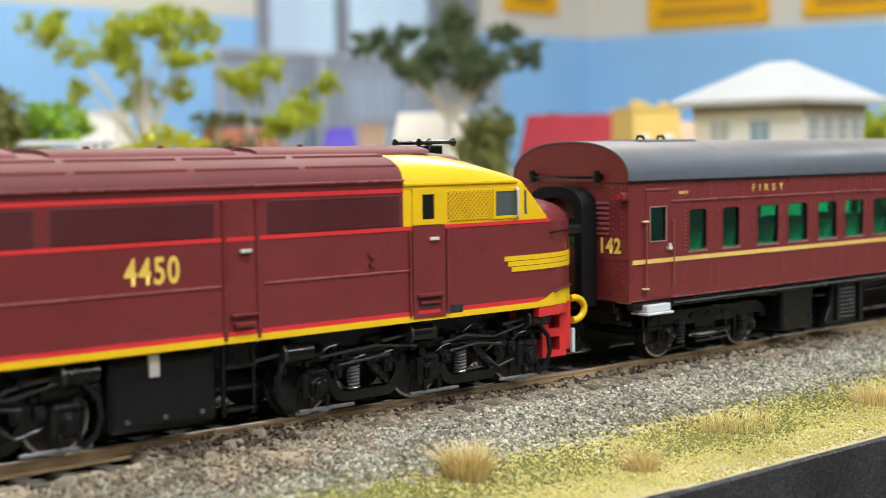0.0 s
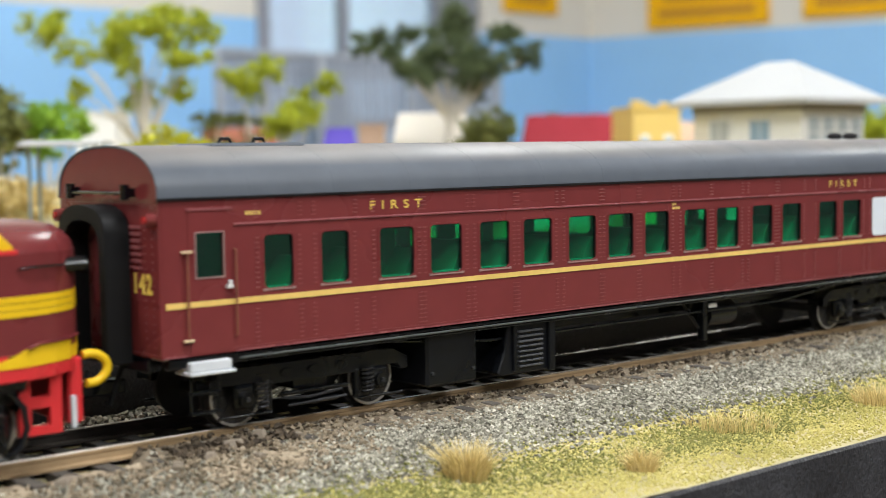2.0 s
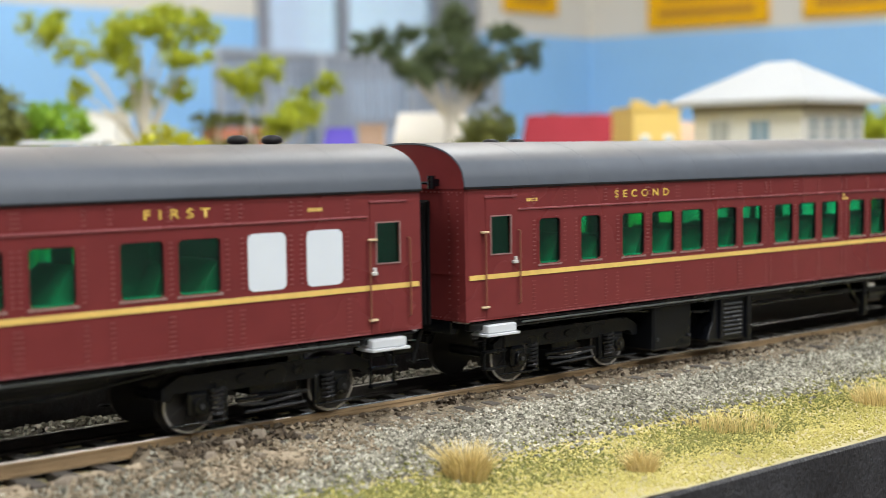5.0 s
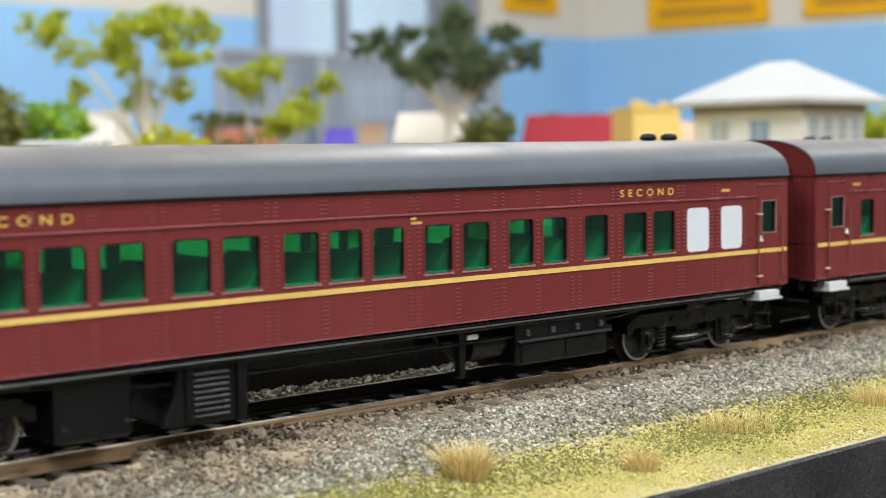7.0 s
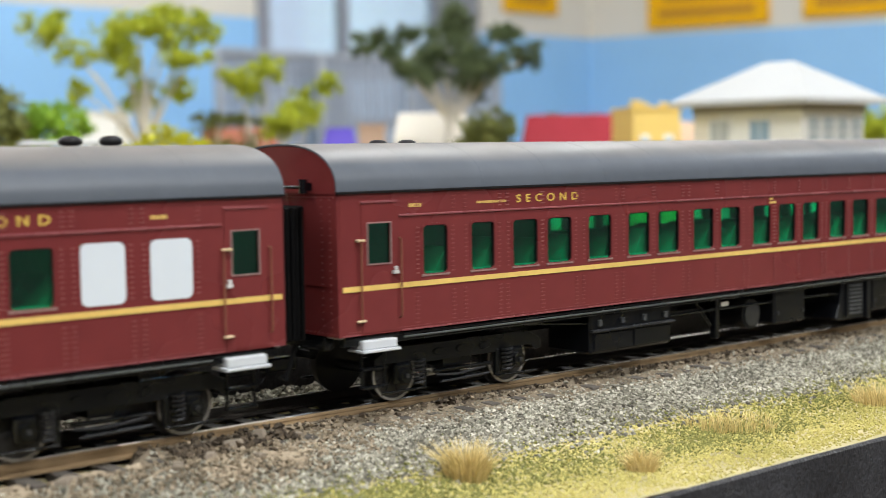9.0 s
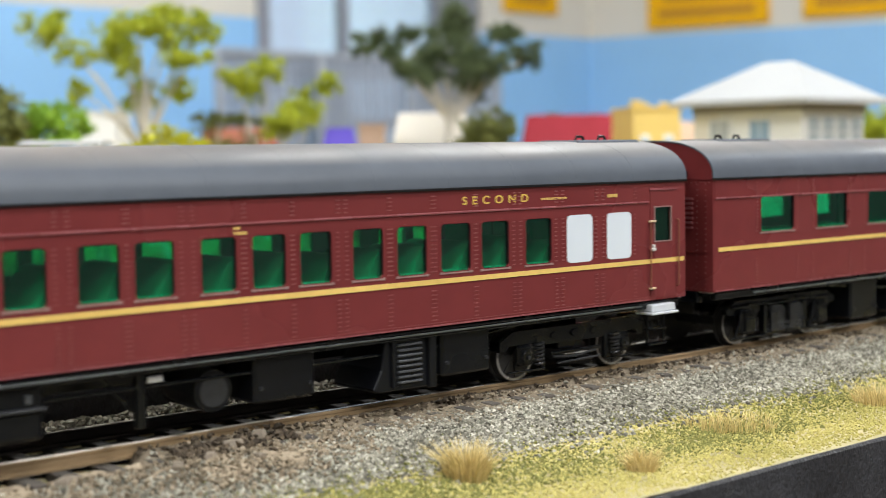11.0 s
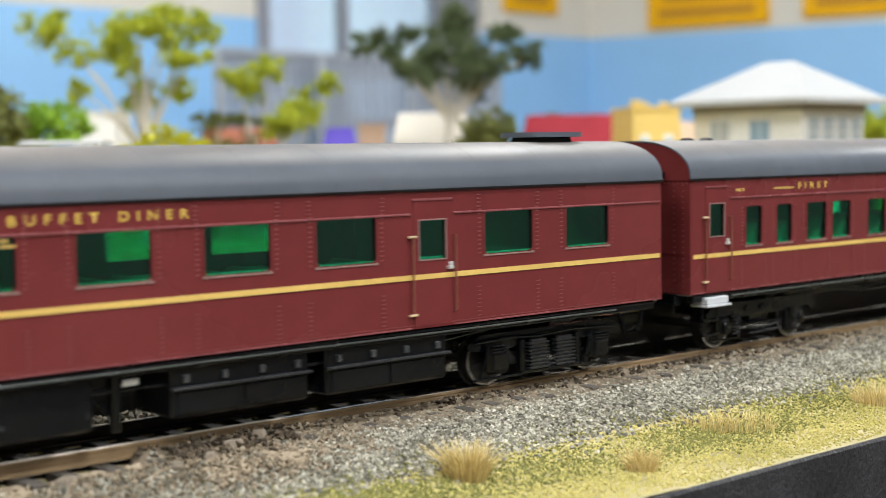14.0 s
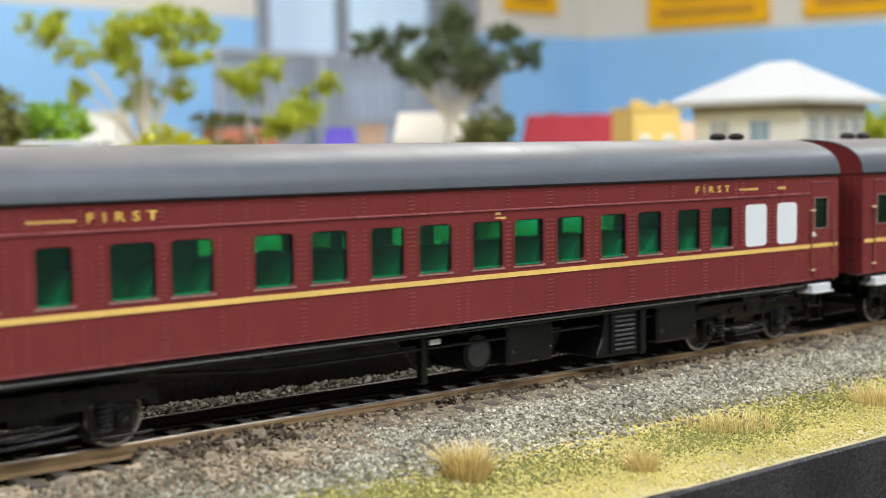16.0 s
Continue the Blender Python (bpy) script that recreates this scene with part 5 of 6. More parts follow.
    part("step_recess", Geo().box(X(-57.6), X(-52.2), -HALF - .05, -HALF + .02, 16.4, 19.6), LOCO_DARK, loco)
    part("footstep", Geo().box(X(-57.8), X(-52), -HALF - .9, -HALF - .1, 19.4, 20.0, .1).box(X(-57.2), X(-52.6), -HALF - .7, -HALF, 18.2, 18.6), LOCO_RED, loco)
    part("handle", Geo().box(X(-54.9), X(-52.8), -HALF - .8, -HALF - .2, 29.3, 29.9, .1), CHROME, loco, "bright door handle")
    mesh = Geo()
    a0, a1, c0, c1 = -50.2, -39.6, 32.6, 38.4
    for k in range(-8, 15):
        for q in (1, -1):
            # diagonal wires clipped to the panel
            b0 = a0 + k * 0.95
            lo = max(a0, b0) - b0, min(a1, b0 + (c1 - c0)) - b0
            if lo[1] - lo[0] < 0.3:
                continue
            pts = [(b0 + e, (c0 + e) if q > 0 else (c1 - e)) for e in lo]
            (u0, z0), (u1, z1) = pts
            mesh.prism([(X(u0) - .14, z0), (X(u0) + .14, z0), (X(u1) + .14, z1), (X(u1) - .14, z1)], 1, -HALF - .24 - .02 * q, -HALF - .05)
    g = part("side_grille", Geo().box(X(-50.2), X(-39.6), -HALF - .08, -HALF + .02, 32.6, 38.4), YELLOW_DARK, loco, "yellow perforated side grille")
    part("mesh_lattice", mesh, YELLOW, g)["kind"] = "stuff"
    w = part("cab_window", Geo().sheet(X(-39.3), X(-32.6), 32.5, 38.6, -HALF - .25, -HALF + .02, [(X(-38.7), X(-33.3), 33.1, 38.0)]), YELLOW, loco, "yellow framed cab side window")
    part("pane", Geo().box(X(-38.7), X(-33.3), -HALF - .12, -HALF + .01, 33.1, 38.0), CAB_GLASS, w, "dark reflective cab glass")
    part("mirror_rail", Geo().tube([(X(-33.6), -HALF - .3, 38.8), (X(-33.8), -HALF - 1.1, 38.2), (X(-33.8), -HALF - 1.1, 33.0), (X(-33.6), -HALF - .3, 32.4)], .25), CHROME, loco, "bright vertical grab rail")
    part("quarter_window", Geo().add([(X(-31.2), -HALF - .06, 33.2), (X(-31.2), -HALF - .06, 38.2), (X(-29.4), -HALF + .35, 37.2), (X(-27.2), -HALF + .75, 33.2),
                                     (X(-31.2), -HALF + .3, 33.2), (X(-31.2), -HALF + .3, 38.2), (X(-29.4), -HALF + .7, 37.2), (X(-27.2), -HALF + 1.1, 33.2)],
                                    [(0, 1, 2, 3), (4, 7, 6, 5), (0, 4, 5, 1), (1, 5, 6, 2), (2, 6, 7, 3), (3, 7, 4, 0)]), CAB_GLASS, cab, "dark front quarter window")
    for s in (-1, 1):
        part("windscreen", Geo().prism([(X(-30.9), 40.6), (X(-26.4), 35.0), (X(-26.1), 35.2), (X(-30.6), 40.8)], 1, min(s * 1.5, s * 12.2), max(s * 1.5, s * 12.2)), CAB_GLASS, cab, "dark raked windscreen")
    # nose bonnet
    nose = []
    for k in range(10):
        u = -26 + 15.4 * math.sin(math.pi / 2 * k / 9)
        q = max(0.0, 1 - (k / 9) ** 2.6)
        nose.append([(X(u), y, z) for y, z in arch(max(.3, plan(u) - .4), 31.2, 31.3 + 5.0 * q ** .6, 14, 2.0)])
    part("nose_bonnet", Geo().loft(nose), LOCO_RED, loco, "rounded maroon nose bonnet", 50)
    part("headlight", Geo().cyl((0, 31.0), 0, 2.2, X(-12), X(-9.6), 16, 1.9), CHROME, loco, "round nose headlight", 30)
    for s in (-1, 1):
        part("marker_lamp", Geo().cyl((s * 11.6, 29.0), 0, 1.2, X(-17), X(-11.6), 12), BLACK, loco, "black round marker lamp", 30)
        part("handrail", Geo().tube([(X(-24), s * (plan(-24) + .3), 29.2), (X(-22), s * (plan(-22) + .9), 29.4), (X(-17), s * (plan(-17) + .9), 29.3), (X(-16), s * (plan(-16) + .2), 29.2)], .2), BLACK, loco)
    # speed whiskers on the nose
    for k in range(3):
        a, b = -36.5 + k * .9, -10.4
        us = [a] + [u for u in stations if a < u < b] + [b]
        ring = [(X(u), -(plan(u) + .14)) for u in us] + [(X(u), -(plan(u) - .3)) for u in us[::-1]]
        part("nose_stripe", Geo().prism(ring, 2, 24.4 - k * 1.02, 25.3 - k * 1.02), YELLOW, loco, "yellow speed stripe on the nose")
        part("nose_stripe", Geo().prism([(x, -y) for x, y in ring], 2, 24.4 - k * 1.02, 25.3 - k * 1.02), YELLOW, loco)
    # side grilles with slats
    for a, b in ((-219, -187), (-185, -158), (-156, -126), (-124, -96.5), (-87.3, -61.2)):
        g = part("side_grille", Geo().box(X(a), X(b), -HALF - .04, -HALF + .02, 32.2, 38.3), LOCO_DARK, loco, "dark maroon louvred grille")
        for k in range(12):
            part("slat", Geo().box(X(a) + .3, X(b) - .3, -HALF - .28, -HALF - .04, 32.5 + k * .48, 32.72 + k * .48), LOCO_SLAT, g)
    # hinge posts beside the doors, and the stepped ridges along the roof
    for u in (-95.1, -89.1):
        post = Geo().cyl((X(u), -HALF - .1), 2, .34, 15.6, 38.4, 8)
        for z in (16.5, 22, 27, 32, 37.6):
            post.cyl((X(u), -HALF - .1), 2, .48, z, z + .9, 8)
        part("hinge_post", post, LOCO_RED, loco, "raised maroon hinge post", 40)
    for u in (-59.2, -50.6):
        part("hinge_post", Geo().cyl((X(u), -HALF - .2), 2, .28, 16, 31.2, 8), LOCO_RED, loco, "", 40)
    for y, z in ((-15.2, 43.35), (-11.6, 45.2)):
        for a in range(-219, -62, 20):
            part("roof_ridge", Geo().box(X(a), X(min(a + 18.6, -61)), y - .35, y + .25, z - .1, z + .5, .1), LOCO_ROOF, roof)
    part("gutter_bead", Geo().tube([(X(-221), -HALF - .5, 40.8), (X(-60.6), -HALF - .5, 40.8)], .2), MAROON_LIGHT, loco, "pale maroon gutter edge")
    # engine-room door, panel ridges
    part("engine_door", Geo().box(X(-94.6), X(-89.5), -HALF - .07, -HALF + .02, 17.05, 38.4, .02), LOCO_RED, loco, "maroon engine room door")
    part("footstep", Geo().box(X(-94.2), X(-89.4), -HALF - .9, -HALF - .2, 19.3, 19.8, .1).box(X(-93.6), X(-90), -HALF - 1.0, -HALF - .2, 17.6, 18.3, .1), LOCO_RED, loco)
    part("handle", Geo().box(X(-92.4), X(-90.4), -HALF - .8, -HALF - .2, 29.4, 30.0, .1), CHROME, loco, "bright door handle")
    for a, b in ((-220, -95.6), (-88, -59)):
        part("panel_ridge", Geo().box(X(a), X(b), -HALF - .2, -HALF + .02, 24.1, 24.5, .08), MAROON_LIGHT, loco)
    part("filler_cap", Geo().cyl((X(-67.5), 27.6), 1, .7, -HALF - .5, -HALF, 10).cyl((X(-67.5), 25.9), 1, .5, -HALF - .5, -HALF, 10), LOCO_RED, loco)
    lettering("lettering", "4450", 4.3, 9.4, X(-112.4), 25.4, -HALF, GOLD_BRIGHT, loco, "gold fleet number", bold=0.025)
    part("maker_plate", Geo().box(X(-51), X(-47), -HALF - .15, -HALF, 15.9, 17.4, .05), mat_slat, loco, "small silver plate")
    # underframe, tank, pilot
    part("fuel_tank", Geo().box(X(-114.2), X(-95.4), -14.4, 14.4, 2.8, 14.2, .6).box(X(-113.4), X(-96.2), -14.7, -14.3, 3.6, 13.4, .2), BOX_GREY, loco, "black fuel tank")
    for u in (-111.5, -105, -98.5):
        part("tank_bolt", Geo().cyl((X(u), 4.6), 1, .4, -15.0, -14.6, 8), WORN_DARK, loco)
    part("gauge", Geo().box(X(-107.6), X(-105.8), -15.0, -14.3, 11.0, 14.6, .1), CHROME, loco, "bright tank gauge")
    lad = Geo()
    for q in (-95.0, -89.6):
        lad.box(X(q), X(q) + .6, -15.4, -14.6, 3.2, 15, .1)
    for z in (4.0, 7.4, 10.8):
        lad.box(X(-94.6), X(-89.2), -16, -14.4, z, z + .5, .1)
    part("ladder", lad, BLACK, loco, "black step ladder")
    part("frame", Geo().box(X(-220), X(-30), -11, 11, 10.5, 15.0), BLACK, loco)
    # red pilot
    us = [-27.5, -22, -18, -14.5, -12]
    ring = [(X(u), -(plan(u) + .1)) for u in us] + [(X(u), -(plan(u) - 1.6)) for u in us[::-1]]
    for s in (-1, 1):
        pts = [(x, y * -s) for x, y in ring]
        pil = part("pilot", Geo().prism(pts, 2, 13.2, 15.1), RED, loco, "red pilot beam")
        post = Geo()
        post.sheet(X(-23.2), X(-16.6), 4.4, 13.2, s * 12.6 - .6, s * 12.6 + .6, [(X(-21.4), X(-18.4), 10, 12.6), (X(-21.4), X(-18.4), 5.6, 8.4)])
        part("pilot_step", post, RED, pil, "red step plate with square holes")
        rings = []
        for u, top in zip((-27.5, -25.6, -23.4, -21, -18, -15, -12), (16.25, 16.6, 17.5, 18.0, 18.1, 18.15, 18.2)):
            y = s * (plan(u) + .18)
            rings.append([(X(u), y, 15.12), (X(u), y, top), (X(u), y - s * 1.4, top), (X(u), y - s * 1.4, 15.12)])
        part("yellow_corner", Geo().loft(rings), YELLOW, loco, "yellow nose corner band rising to the front")
        lip = [(X(u), s * (plan(u) + .5), 18.3 if u > -22 else 17.7) for u in (-23, -21, -18, -15, -12)]
        part("nose_lip", Geo().tube(lip, .22), LOCO_RED, loco)
    part("pilot_front", Geo().box(X(-14), X(-11.6), -10, 10, 4.6, 14.8, .4), RED, loco, "red pilot front plate")
    part("white_post", Geo().box(X(-15.2), X(-14.4), -13.6, -12.8, 4.8, 9.6, .1), WHITE, loco, "white coupling post")
    hose = Geo().tube([(X(-10.2 + 3.0 * math.sin(radians(a))), -9.2, 12.7 + 2.3 * math.cos(radians(a))) for a in range(-20, 200, 15)], .72, 10)
    part("hose", hose, YELLOW, loco, "curved yellow jumper hose", 60)
    part("coupler", Geo().box(X(-12), X(-3), -1.3, 1.3, 6.6, 9.2, .3), BLACK, loco, "black coupler")
    # roof horns
    horn = Geo().box(X(-44), X(-40.6), -4.5, 4.5, 44.6, 47.4, .2)
    for y in (-3.6, 3.6):
        horn.cyl((y, 48.0), 0, .42, X(-45), X(-38.4), 8).cyl((y, 48.0), 0, .42, X(-38.4), X(-37.2), 10, .95).cyl((y, 48.0), 0, .85, X(-45.8), X(-45), 10, .42)
    part("air_horns", horn, BLACK, loco, "black roof air horns", 40)
    # six-wheel bogies
    for c in (-53.0, -146.0):
        fr = Geo()
        for s in (-1, 1):
            yy = lambda a, b: sorted((s * a, s * b))
            fr.box(-30, 30, *yy(11.2, 13.0), 9.2, 11.2, 0.4)
            # drop equalisers with open bays
            for a in (-12.2, 12.6):
                # a cast loop with rounded ends, wider above than below
                w = a - 1.4
                o = [(w + (x - w) * (.78 + .05 * (z - 2.2)), z) for x, z in rounded(w - 8.6, w + 8.6, 2.2, 9.4, 2.6, 5)]
                i = [(w + (x - w) * (.78 + .05 * (z - 2.2)), z) for x, z in rounded(w - 6.6, w + 6.6, 3.9, 8.3, 1.9, 5)]
                y0, y1 = yy(11.6, 13.3)
                fr.loft([[(x, y0, z) for x, z in o], [(x, y1, z) for x, z in o], [(x, y1, z) for x, z in i], [(x, y0, z) for x, z in i], [(x, y0, z) for x, z in o]], caps=False)
                fr.prism([(w + 0.6, 8.0), (w + 2.2, 8.4), (w + 5.4, 5.4), (w + 4.2, 4.5)], 1, *yy(12.2, 13.2))
                for q in range(4):
                    fr.cyl((w + 1.6 + q * .95, 7.4 - q * .85), 1, .55, *yy(13.1, 13.5), 8)
                for q in (-8.6, 8.6):
                    fr.cyl((w + q * .9, 8.6), 1, .7, *yy(13.0, 14.0), 8)
                fr.box(w - 7.5, w + 7.5, *yy(13.2, 13.7), 9.3, 9.9, .15)
            for x in (-24.6, 0.3, 25.2):
                fr.box(x - 2.6, x + 2.6, *yy(12.6, 14.4), 3.0, 8.8, 0.7)
                fr.cyl((x, 5.6), 1, 1.7, *yy(14.4, 15.0), 14, ).cyl((x, 5.6), 1, 1.1, *yy(15.0, 15.4), 12)
                for q in range(4):
                    fr.cyl((x + 1.35 * math.cos(q * math.pi / 2 + .8), 5.6 + 1.35 * math.sin(q * math.pi / 2 + .8)), 1, .25, *yy(15.0, 15.3), 6)
                fr.box(x - 1.5, x + 1.5, *yy(14.4, 14.9), 7.6, 8.6, .2).box(x - 2.0, x - 1.3, *yy(14.0, 15.0), 2.2, 4.2, .15).box(x + 1.3, x + 2.0, *yy(14.0, 15.0), 2.2, 4.2, .15)
                fr.cyl((x - 3.6, 10.2), 1, .6, *yy(12.9, 14.2), 8).cyl((x + 3.8, 10.4), 1, .45, *yy(12.9, 14.2), 8)
            fr.box(-31.5, -29.6, *yy(8, 13.0), 8.0, 11.0, .3)
            fr.box(29.6, 31.5, *yy(8, 13.0), 8.0, 11.0, .3)
        fr.box(-28, 28, -9, 9, 8.2, 11)
        bg = part("bogie", fr.mesh("bogie", BLACK, 30, worn=0.14), None, loco, "black six-wheel bogie frame", at=(X(c), 0, 0))
        for s in (-1, 1):
            yy = lambda a, b: sorted((s * a, s * b))
            for x in (-16.2, 8.6):
                part("coil_spring", spring(Geo(), x, s * 13.0, 4.0, 8.2, 1.0, 7), WORN_STEEL, bg)
            for x, z in ((-28.5, 11.8), (-1.5, 12.6), (27.4, 12.8)):
                bc = part("brake_cylinder", Geo().cyl((s * 13.8, z), 0, 1.7, x - 3.0, x + 2.6, 14), BLACK, bg, "", 40)
                part("flange", Geo().cyl((s * 13.8, z), 0, 1.95, x - 3.5, x - 2.9, 14), mat_slat, bc, "", 40)
                part("push_rod", Geo().tube([(x - 3.5, s * 13.8, z), (x - 9, s * 14.0, z - .6)], .35), mat_slat, bc)
            clutter = Geo()
            for k in range(26):
                x, z = -27 + k * 2.15 + random.uniform(-.5, .5), random.uniform(8.6, 12.8)
                r = random.uniform(.35, .8)
                if k % 3 == 0:
                    clutter.cyl((x, z), 1, r, *yy(12.4, 14.0 + .5 * r), 9)
                elif k % 3 == 1:
                    clutter.box(x - r, x + r, *yy(12.4, 13.9), z - r * .7, z + r * .7, .12)
                else:
                    clutter.tube([(x - 1.5, s * 13.6, z - 1.2), (x, s * 14.1, z), (x + 2.0, s * 14.0, z + .2), (x + 3.1, s * 13.5, z - 1.6)], .2, 5)
            part("brake_gear", clutter, BLACK, bg, "tangle of black pipes and brake gear", 35)
            rods = [[(-24, 10.6), (-12, 11.4), (-3, 10.4)], [(3, 10.2), (9, 11.2), (16, 10.2), (24, 11.8)], [(5, 8.6), (12, 9.4), (18, 8.6)], [(-20, 8.8), (-9, 9.6)], [(14, 6.6), (17, 4.4), (21, 5.4)]]
            for r in rods:
                part("brake_rod", Geo().tube([(x, s * 14.2, z) for x, z in r], .26), mat_slat, bg)
            for x in (-20, -9, 4.5, 17.5, 21):
                part("bracket", Geo().box(x - .9, x + .9, *yy(13.0, 14.0), 6.4, 8.8, .2).box(x - .5, x + .5, *yy(14.0, 14.5), 7.0, 8.0, .1), BOX_GREY, bg)
            for x in (-22, 2, 24):
                part("foot_bar", Geo().box(x - 6.5, x + 5, *yy(13.8, 14.5), 1.5, 2.1, .15), WORN_STEEL, bg, "worn grey brake bar")
            pipe = Geo().tube([(-31, s * 14, 12.6), (-32.2, s * 14.6, 10), (-33.2, s * 14.8, 7), (-33, s * 14.8, 4.6), (-31, s * 14.6, 2.2), (-29.6, s * 14.2, 1.6)], .5, 6)
            part("sand_pipe", pipe, BOX_GREY, bg, "dark grey sand pipe", 50)
            pipe = Geo().tube([(27.6, s * 14.4, 11.6), (29.8, s * 14.8, 9), (30.2, s * 14.8, 6), (29.4, s * 14.8, 3.6), (27.4, s * 14.4, 1.8)], .5, 6)
            part("sand_pipe", pipe, BOX_GREY, bg, "dark grey sand pipe", 50)
        for x in (-24.6, 0.3, 25.2):
            wheelset(bg, x, 5.7)
    # the body above the waist is a little lower than it was drawn
    for ob in loco.children_recursive:
        if ob.parent == loco or ob.parent.parent == loco:
            for v in ob.data.vertices:
                if v.co.z > 0.0316 and ob.location.z == 0:
                    v.co.z = 0.0316 + (v.co.z - 0.0316) * 0.922
    return loco


YELLOW_DARK = mat("yellow_grille_backing", (0.42, 0.22, 0.01), 0.5)
CAB_GLASS = mat("dark_cab_glass", (0.07, 0.085, 0.085), 0.05, spec=0.8, grain=(60, 0.2))
locomotive(0.2797)
# ---- scenery behind the track ----
BARK = mat("pale_gum_bark", (0.66, 0.62, 0.55), 0.8, grain=(150, 0.2), bump=(800, 0.0004))
LEAF_LIGHT = ramp_mat("light_green_foam", [(0.25, 0.31, 0.02), (0.43, 0.49, 0.04), (0.56, 0.60, 0.08)], 60, 0.9, island=True)
LEAF_DARK = ramp_mat("dark_green_foam", [(0.05, 0.075, 0.035), (0.10, 0.135, 0.06), (0.17, 0.205, 0.10)], 60, 0.9, island=True)
LEAF_BRIGHT = ramp_mat("bright_green_foam", [(0.13, 0.26, 0.02), (0.25, 0.43, 0.04), (0.36, 0.52, 0.07)], 60, 0.9, island=True)
LEAF_YELLOW = ramp_mat("yellow_green_foam", [(0.30, 0.33, 0.015), (0.50, 0.50, 0.03), (0.66, 0.62, 0.06)], 60, 0.9, island=True)
LEAF_OLIVE = ramp_mat("olive_foam", [(0.10, 0.12, 0.03), (0.18, 0.20, 0.06), (0.28, 0.28, 0.09)], 60, 0.9, island=True)
PX = 1 / 2431.6


def spot(px, py, away):
    """The place that lies so many metres away on the line of view towards a point of the view plane."""
    r = Vector((math.cos(YAW), -math.sin(YAW), 0))
    u = r.cross(AHEAD)
    c, s = math.cos(radians(ROLL)), math.sin(radians(ROLL))
    r, u = r * c + u * s, u * c - r * s
    d = AHEAD + r * (px - 784) * PX + u * (441 - py) * PX
    return EYE + d * away


def clumps(centres, material, per, parent, leaf, name="crown", label=""):
    """Foliage: many small leaf flakes round the clump centres (place, radii)."""
    vs = []
    for p, (rx, rz) in centres:
        tufts = max(10, int(22 * (rx * rz) ** 0.5 / 0.012))
        n = int(per * rx * rz / (0.012 * 0.012) / tufts) + 1
        for k in range(tufts):
            d = rng.normal(0, 1, 3)
            d *= rng.uniform(0.1, 0.95) ** 0.6 / np.linalg.norm(d)
            q = np.array(p) + d * np.array([rx, rx, rz])
            r = rng.uniform(0.20, 0.42) * (rx * rz) ** 0.5
            a = rng.normal(0, 0.55, (n, 3)) * r
            a[:, 2] *= 0.8
            vs.append(a + q)
    c = np.concatenate(vs)
    n = len(c)
    d1 = rng.normal(0, 1, (n, 3))
    d1 /= np.linalg.norm(d1, axis=1)[:, None]
    d2 = np.cross(d1, rng.normal(0, 1, (n, 3)))
    d2 /= np.linalg.norm(d2, axis=1)[:, None]
    s = rng.uniform(leaf * .6, leaf * 1.4, (n, 1))
    v = np.stack([c - d1 * s, c + d2 * s * .5, c + d1 * s, c - d2 * s * .5], 1).reshape(-1, 3)
    f = np.arange(4 * n).reshape(-1, 4)
    me = bpy.data.meshes.new(name)
    me.from_pydata(v - np.array(parent.location) if parent else v, [], f)
    me.materials.append(material)
    ob = new(name, me)
    if parent:
        ob.parent = parent
    if label:
        ob["label"] = label
    return ob


def tree(label, base_px, away, crowns, material, girth=0.0045, per=900, leaf=0.0016, fork=0.45, swell=1.28, group="model trees"):
    """crowns: clumps in the view plane (x, y, half width, half height), spread in depth."""
    foot = spot(base_px, 270, away)
    foot.z = ground_height(foot.x, foot.y)
    ob = thing("tree", label, "tree", group, at=foot)
    k = away * PX
    cs = []
    for x, y, w, h in crowns:
        q = spot(x, y, away + random.uniform(-0.03, 0.03))
        cs.append((q, (w * k * swell, h * k * swell)))
    heart = sum((c[0] for c in cs), Vector()) / len(cs)
    knee = foot.lerp(heart, fork)
    knee.x, knee.y = foot.x + (heart.x - foot.x) * 0.25, foot.y + (heart.y - foot.y) * 0.25
    wob = [foot, foot.lerp(knee, .35) + Vector((.0012, -.001, 0)), foot.lerp(knee, .7) - Vector((.001, -.0008, 0)), knee]
    rings = []
    for i, p in enumerate(wob):
        r = girth * (1.25 if i == 0 else 1 - .15 * i)
        rings.append([tuple((p + Vector((r * math.cos(a), r * math.sin(a), 0)) - foot) * 1000) for a in (j * math.pi / 5 for j in range(10))])
    part("trunk", Geo().loft(rings), BARK, ob, "pale smooth gum trunk", 60)
    for q, (rx, rz) in cs:
        bend = knee.lerp(q, .5) + Vector((random.uniform(-.004, .004), random.uniform(-.004, .004), random.uniform(0, .006)))
        pts = [knee, knee.lerp(bend, .6), bend, bend.lerp(q, .6), q]
        g = Geo()
        for j in range(len(pts) - 1):
            ra, rb = girth * .34 * (1 - j / 5), girth * .34 * (1 - (j + 1) / 5)
            d = (pts[j + 1] - pts[j]).normalized()
            u = d.orthogonal().normalized()
            w = d.cross(u)
            g.loft([[tuple((pts[j + e] + (ra, rb)[e] * (math.cos(t) * u + math.sin(t) * w) - foot) * 1000) for t in (m * math.pi / 3 for m in range(6))] for e in (0, 1)])
        part("limb", g, BARK, ob, "", 60)
    clumps(cs, material, per, ob, leaf, "crown")
    return ob


